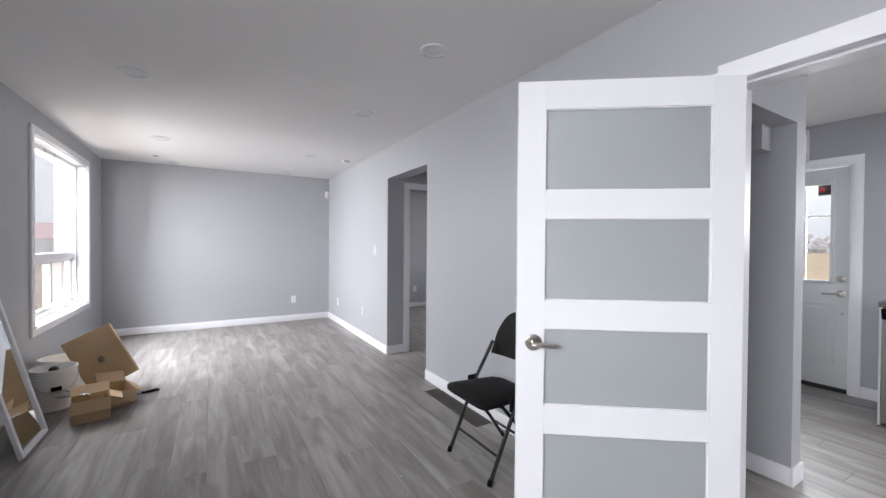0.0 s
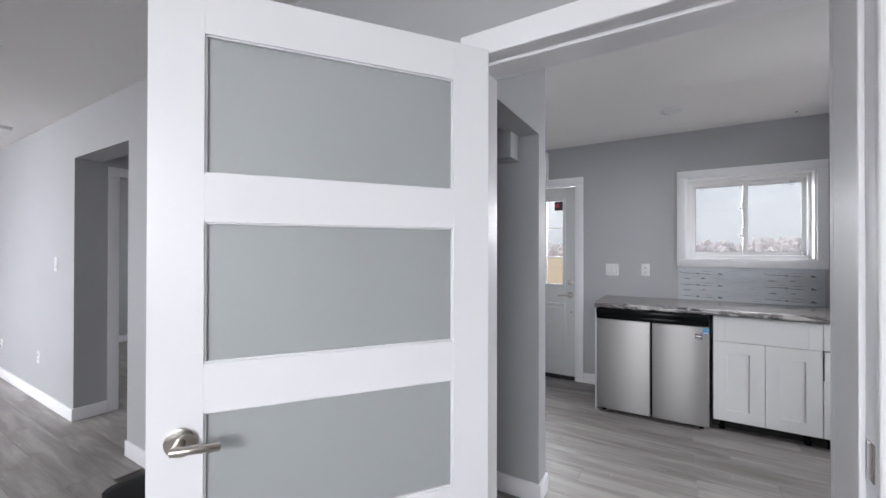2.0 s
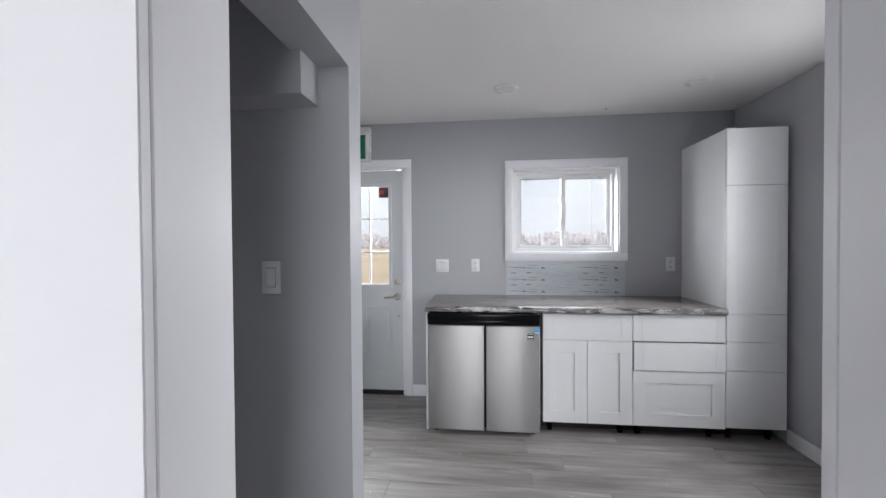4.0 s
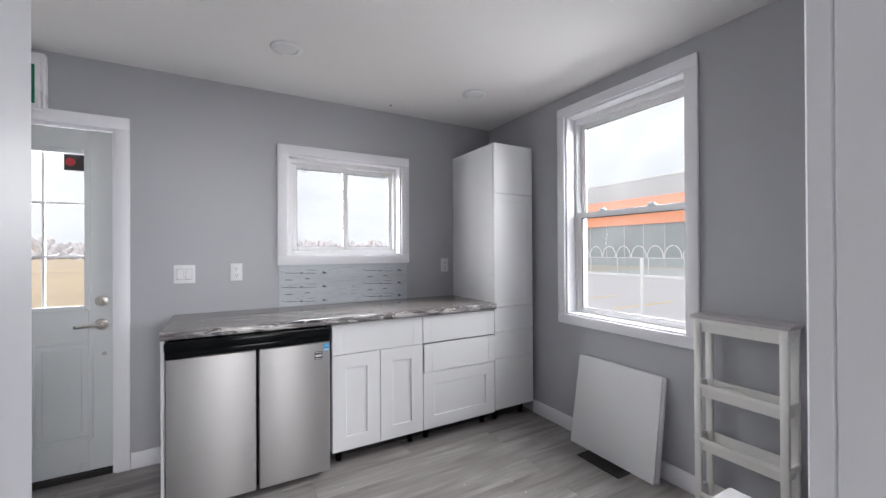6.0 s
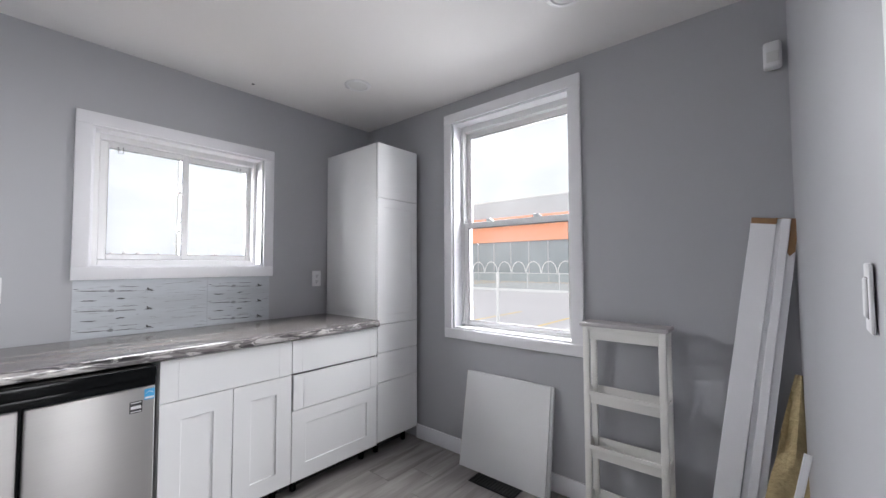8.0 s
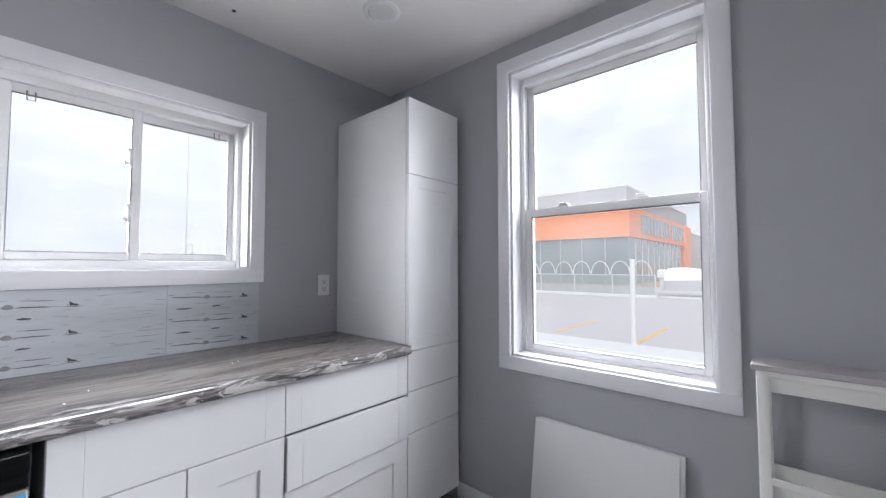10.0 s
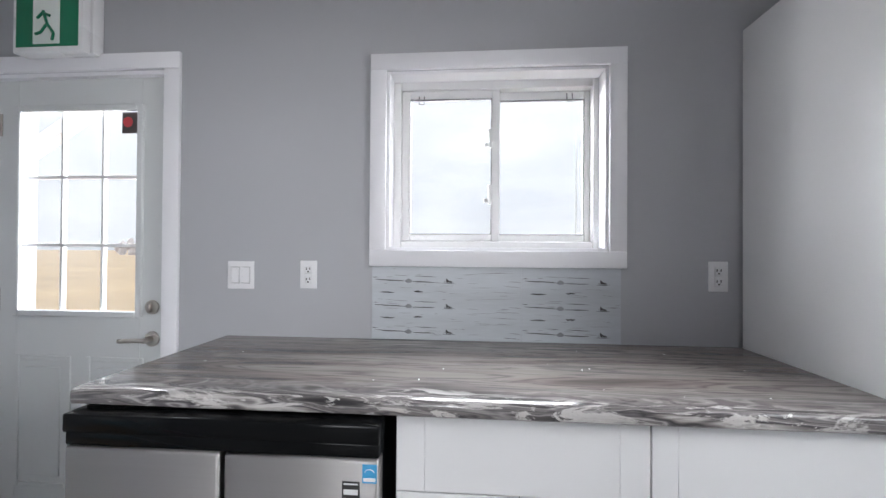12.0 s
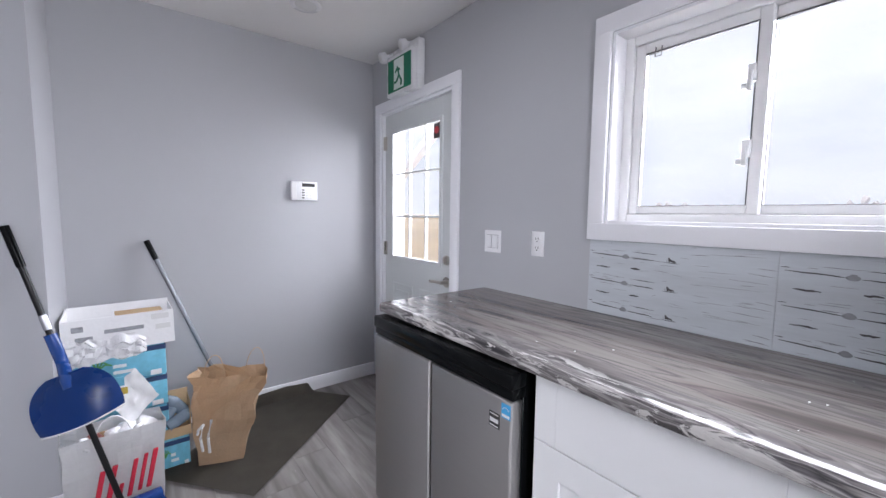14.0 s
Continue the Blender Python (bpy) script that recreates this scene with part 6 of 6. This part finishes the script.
for a0, a1 in ((-63.5, -49.5), (-73.5, -65)):
    bx("window_strip", STORE, bd, 17.84, 17.9, a0, a1, 5.1, 7.3, 0.01)
    for k in range(int((a1 - a0) / 1.6)):
        bx("mullion", GREYC, bd, 17.78, 17.84, a0 + 0.3 + 1.6 * k, a0 + 0.5 + 1.6 * k, 5.1, 7.3, 0.01)

bt = thing("covered_boat", (9.2, -30.2, GZ), "boat under a white tarp on its trailer", "boat")
bm = bmesh.new()
NS = 14
secs = []
for k in range(NS + 1):
    f = k / NS
    x = 11.3 - 6.0 * f
    half = 1.05 * (1 - max(0, f - 0.55) ** 2 / 0.25) ** 0.5 if f < 1 else 0.05
    top = 0.95 + 0.12 * math.sin(f * 9) - 0.2 * f
    secs.append([bm.verts.new((x, -30.2 + half * s_, z)) for s_, z in ((-0.6, -0.35 + 0.5 * f * f), (-1, 0.25 + 0.25 * f), (-0.75, top - 0.2), (0, top + 0.12), (0.75, top - 0.2), (1, 0.25 + 0.25 * f), (0.6, -0.35 + 0.5 * f * f))])
for p, q in zip(secs, secs[1:]):
    for k in range(7):
        bm.faces.new((p[k], p[(k + 1) % 7], q[(k + 1) % 7], q[k]))
bm.faces.new(secs[0]); bm.faces.new(secs[-1][::-1])
part("hull_and_tarp", bm, TARP, bt, "white tarp over a pale hull")
bm = bmesh.new()
solid(bm, 11.35, 11.9, -30.5, -29.9, 0.35, 1.0, 0.12, 3)
solid(bm, 11.45, 11.75, -30.35, -30.05, -0.45, 0.4, 0.06, 2)
part("outboard_motor", bm, TARP, bt, "wrapped white outboard motor")
bm = bmesh.new()
solid(bm, 5.2, 11.2, -29.6, -29.5, -0.42, -0.33); solid(bm, 5.2, 11.2, -30.9, -30.8, -0.42, -0.33); solid(bm, 8.2, 8.35, -31.1, -29.3, -0.5, -0.36)
part("trailer_frame", bm, GALV, bt)
for y in (-29.3, -31.1):
    part("wheel", disc(bmesh.new(), (8.3, y, GZ + 0.33), (0, 1, 0), 0.32, 0.18, 20, 0.04), GALV, bt)

ms = thing("radio_mast", (60, -14.8, GZ), "thin pale mast in the distance", "mast")
part("shaft", rod(bmesh.new(), (60, -14.2, GZ), (60, -14.2, 17.5), 0.10, 0.05, 8), GALV, ms)
sl = thing("street_lamp", (60, -15.2, GZ), "thin street lamp with a short arm in the distance", "street lamp")
part("shaft", rod(bmesh.new(), (60, -14.9, GZ), (60, -14.9, 4.0), 0.06, None, 8), GALV, sl)
part("arm", rod(bmesh.new(), (60, -14.9, 4.0), (60, -13.9, 4.05), 0.05, None, 8), GALV, sl)

# bare woods along the horizon, snow at their foot
random.seed(5)
bm = bmesh.new()
for k in range(420):
    a = random.uniform(-95, 150)
    x = 175 + random.uniform(-18, 30)
    h_ = random.uniform(3.0, 6.0) + 3.5 * max(0, noise.noise((a * 0.05, 0, 0))) 
    for j in range(5):
        r = random.uniform(0.7, 1.7)
        bmesh.ops.create_icosphere(bm, subdivisions=1, radius=r, matrix=pose(x + random.uniform(-2, 2), a + random.uniform(-2, 2), GZ + random.uniform(0.3, h_)) @ Matrix.Diagonal((1, random.uniform(0.5, 1), random.uniform(0.7, 1.6), 1)))
for v in bm.verts:
    v.co += Vector(noise.noise_vector(v.co * 0.9)) * 0.7
tagged(part("far_woods", bm, TWIG, smooth=False), "bare grey-brown woods along the horizon", "woods", kind="stuff")
tagged(bx("snow_field", KERB, None, 95, 172, -90, 22, GZ + 0.004, GZ + 0.25, 0.05), "strip of snow in front of the far woods", "snow", kind="structure")

# porch brace outside the door
pb = thing("porch_brace", (8.2, 3.2, 0), "white diagonal porch brace outside the door", "porch")
bx("post", TRIM, pb, 8.15, 8.27, 4.25, 4.37, GZ, 2.52, 0.01)
p0, p1 = Vector((8.2, 4.25, 1.59)), Vector((8.2, 2.75, 2.535))
part("brace", solid(bmesh.new(), -0.05, 0.05, -0.05, 0.05, 0, (p1 - p0).length, 0.006, 1, Matrix.Translation(p0) @ (p1 - p0).to_track_quat("Z", "X").to_matrix().to_4x4()), TRIM, pb)
bx("beam", TRIM, pb, 8.14, 8.28, 0.9, 4.37, 2.52, 2.67, 0.01)

# red-roofed shed seen from the living room window
rh = thing("red_roofed_building", (-14, 60, GZ), "low pale building with a red roof, far off", "building")
bx("wall", KERB, rh, -20, -9, 57, 64, GZ, 1.6, 0.02)
bm = bmesh.new()
vs = [bm.verts.new(p) for p in ((-20.5, 56.5, 1.6), (-8.5, 56.5, 1.6), (-8.5, 64.5, 1.6), (-20.5, 64.5, 1.6), (-20.5, 60.5, 3.4), (-8.5, 60.5, 3.4))]
for f in ((0, 1, 5, 4), (2, 3, 4, 5), (1, 2, 5), (3, 0, 4), (0, 3, 2, 1)):
    bm.faces.new([vs[k] for k in f])
part("roof", bm, material("red_roof", (0.55, 0.08, 0.09), 0.6), rh, "red metal roof", smooth=False)

settle()

# ---- floor planks ----
PW, PL, GAP = 0.184, 1.22, 0.0006


def plank_mesh(w, length):
    c = 0.0016
    v = []
    for x, y, z in ((0, 0, -0.008), (w, 0, -0.008), (w, length, -0.008), (0, length, -0.008), (0, 0, -c), (w, 0, -c), (w, length, -c), (0, length, -c), (c, c, 0), (w - c, c, 0), (w - c, length - c, 0), (c, length - c, 0)):
        v.append((x, y, z))
    f = [(8, 9, 10, 11)]
    for a in (0, 4):
        for k in range(4):
            f.append((a + k, a + (k + 1) % 4, a + 4 + (k + 1) % 4, a + 4 + k))
    me = bpy.data.meshes.new("plank")
    me.from_pydata(v, [], f)
    me.materials.append(PLANK)
    return me


random.seed(21)
meshes = {}
for x0, x1, y0, y1 in ((0.80, 4.05, YB, YF + 0.03), (4.05, 6.99, YS - 0.03, YN + 0.03), (4.05, 6.99, 3.41, 7.52)):
    x = x0
    while x < x1 - 0.01:
        w = min(PW, x1 - x)
        y = y0 - random.choice((0.0, 0.2, 0.4, 0.6, 0.8, 1.0)) - 0.05
        while y < y1:
            a, b = max(y, y0), min(y + PL, y1)
            if b - a > 0.05:
                ln = b - a
                key = (round(w, 3), round(ln, 3))
                if key not in meshes:
                    meshes[key] = plank_mesh(w - GAP, ln - GAP)
                pk = new("plank", meshes[key])
                pk.location = (x, a, 0)
                pk.parent = floor
            y += PL
        x += PW
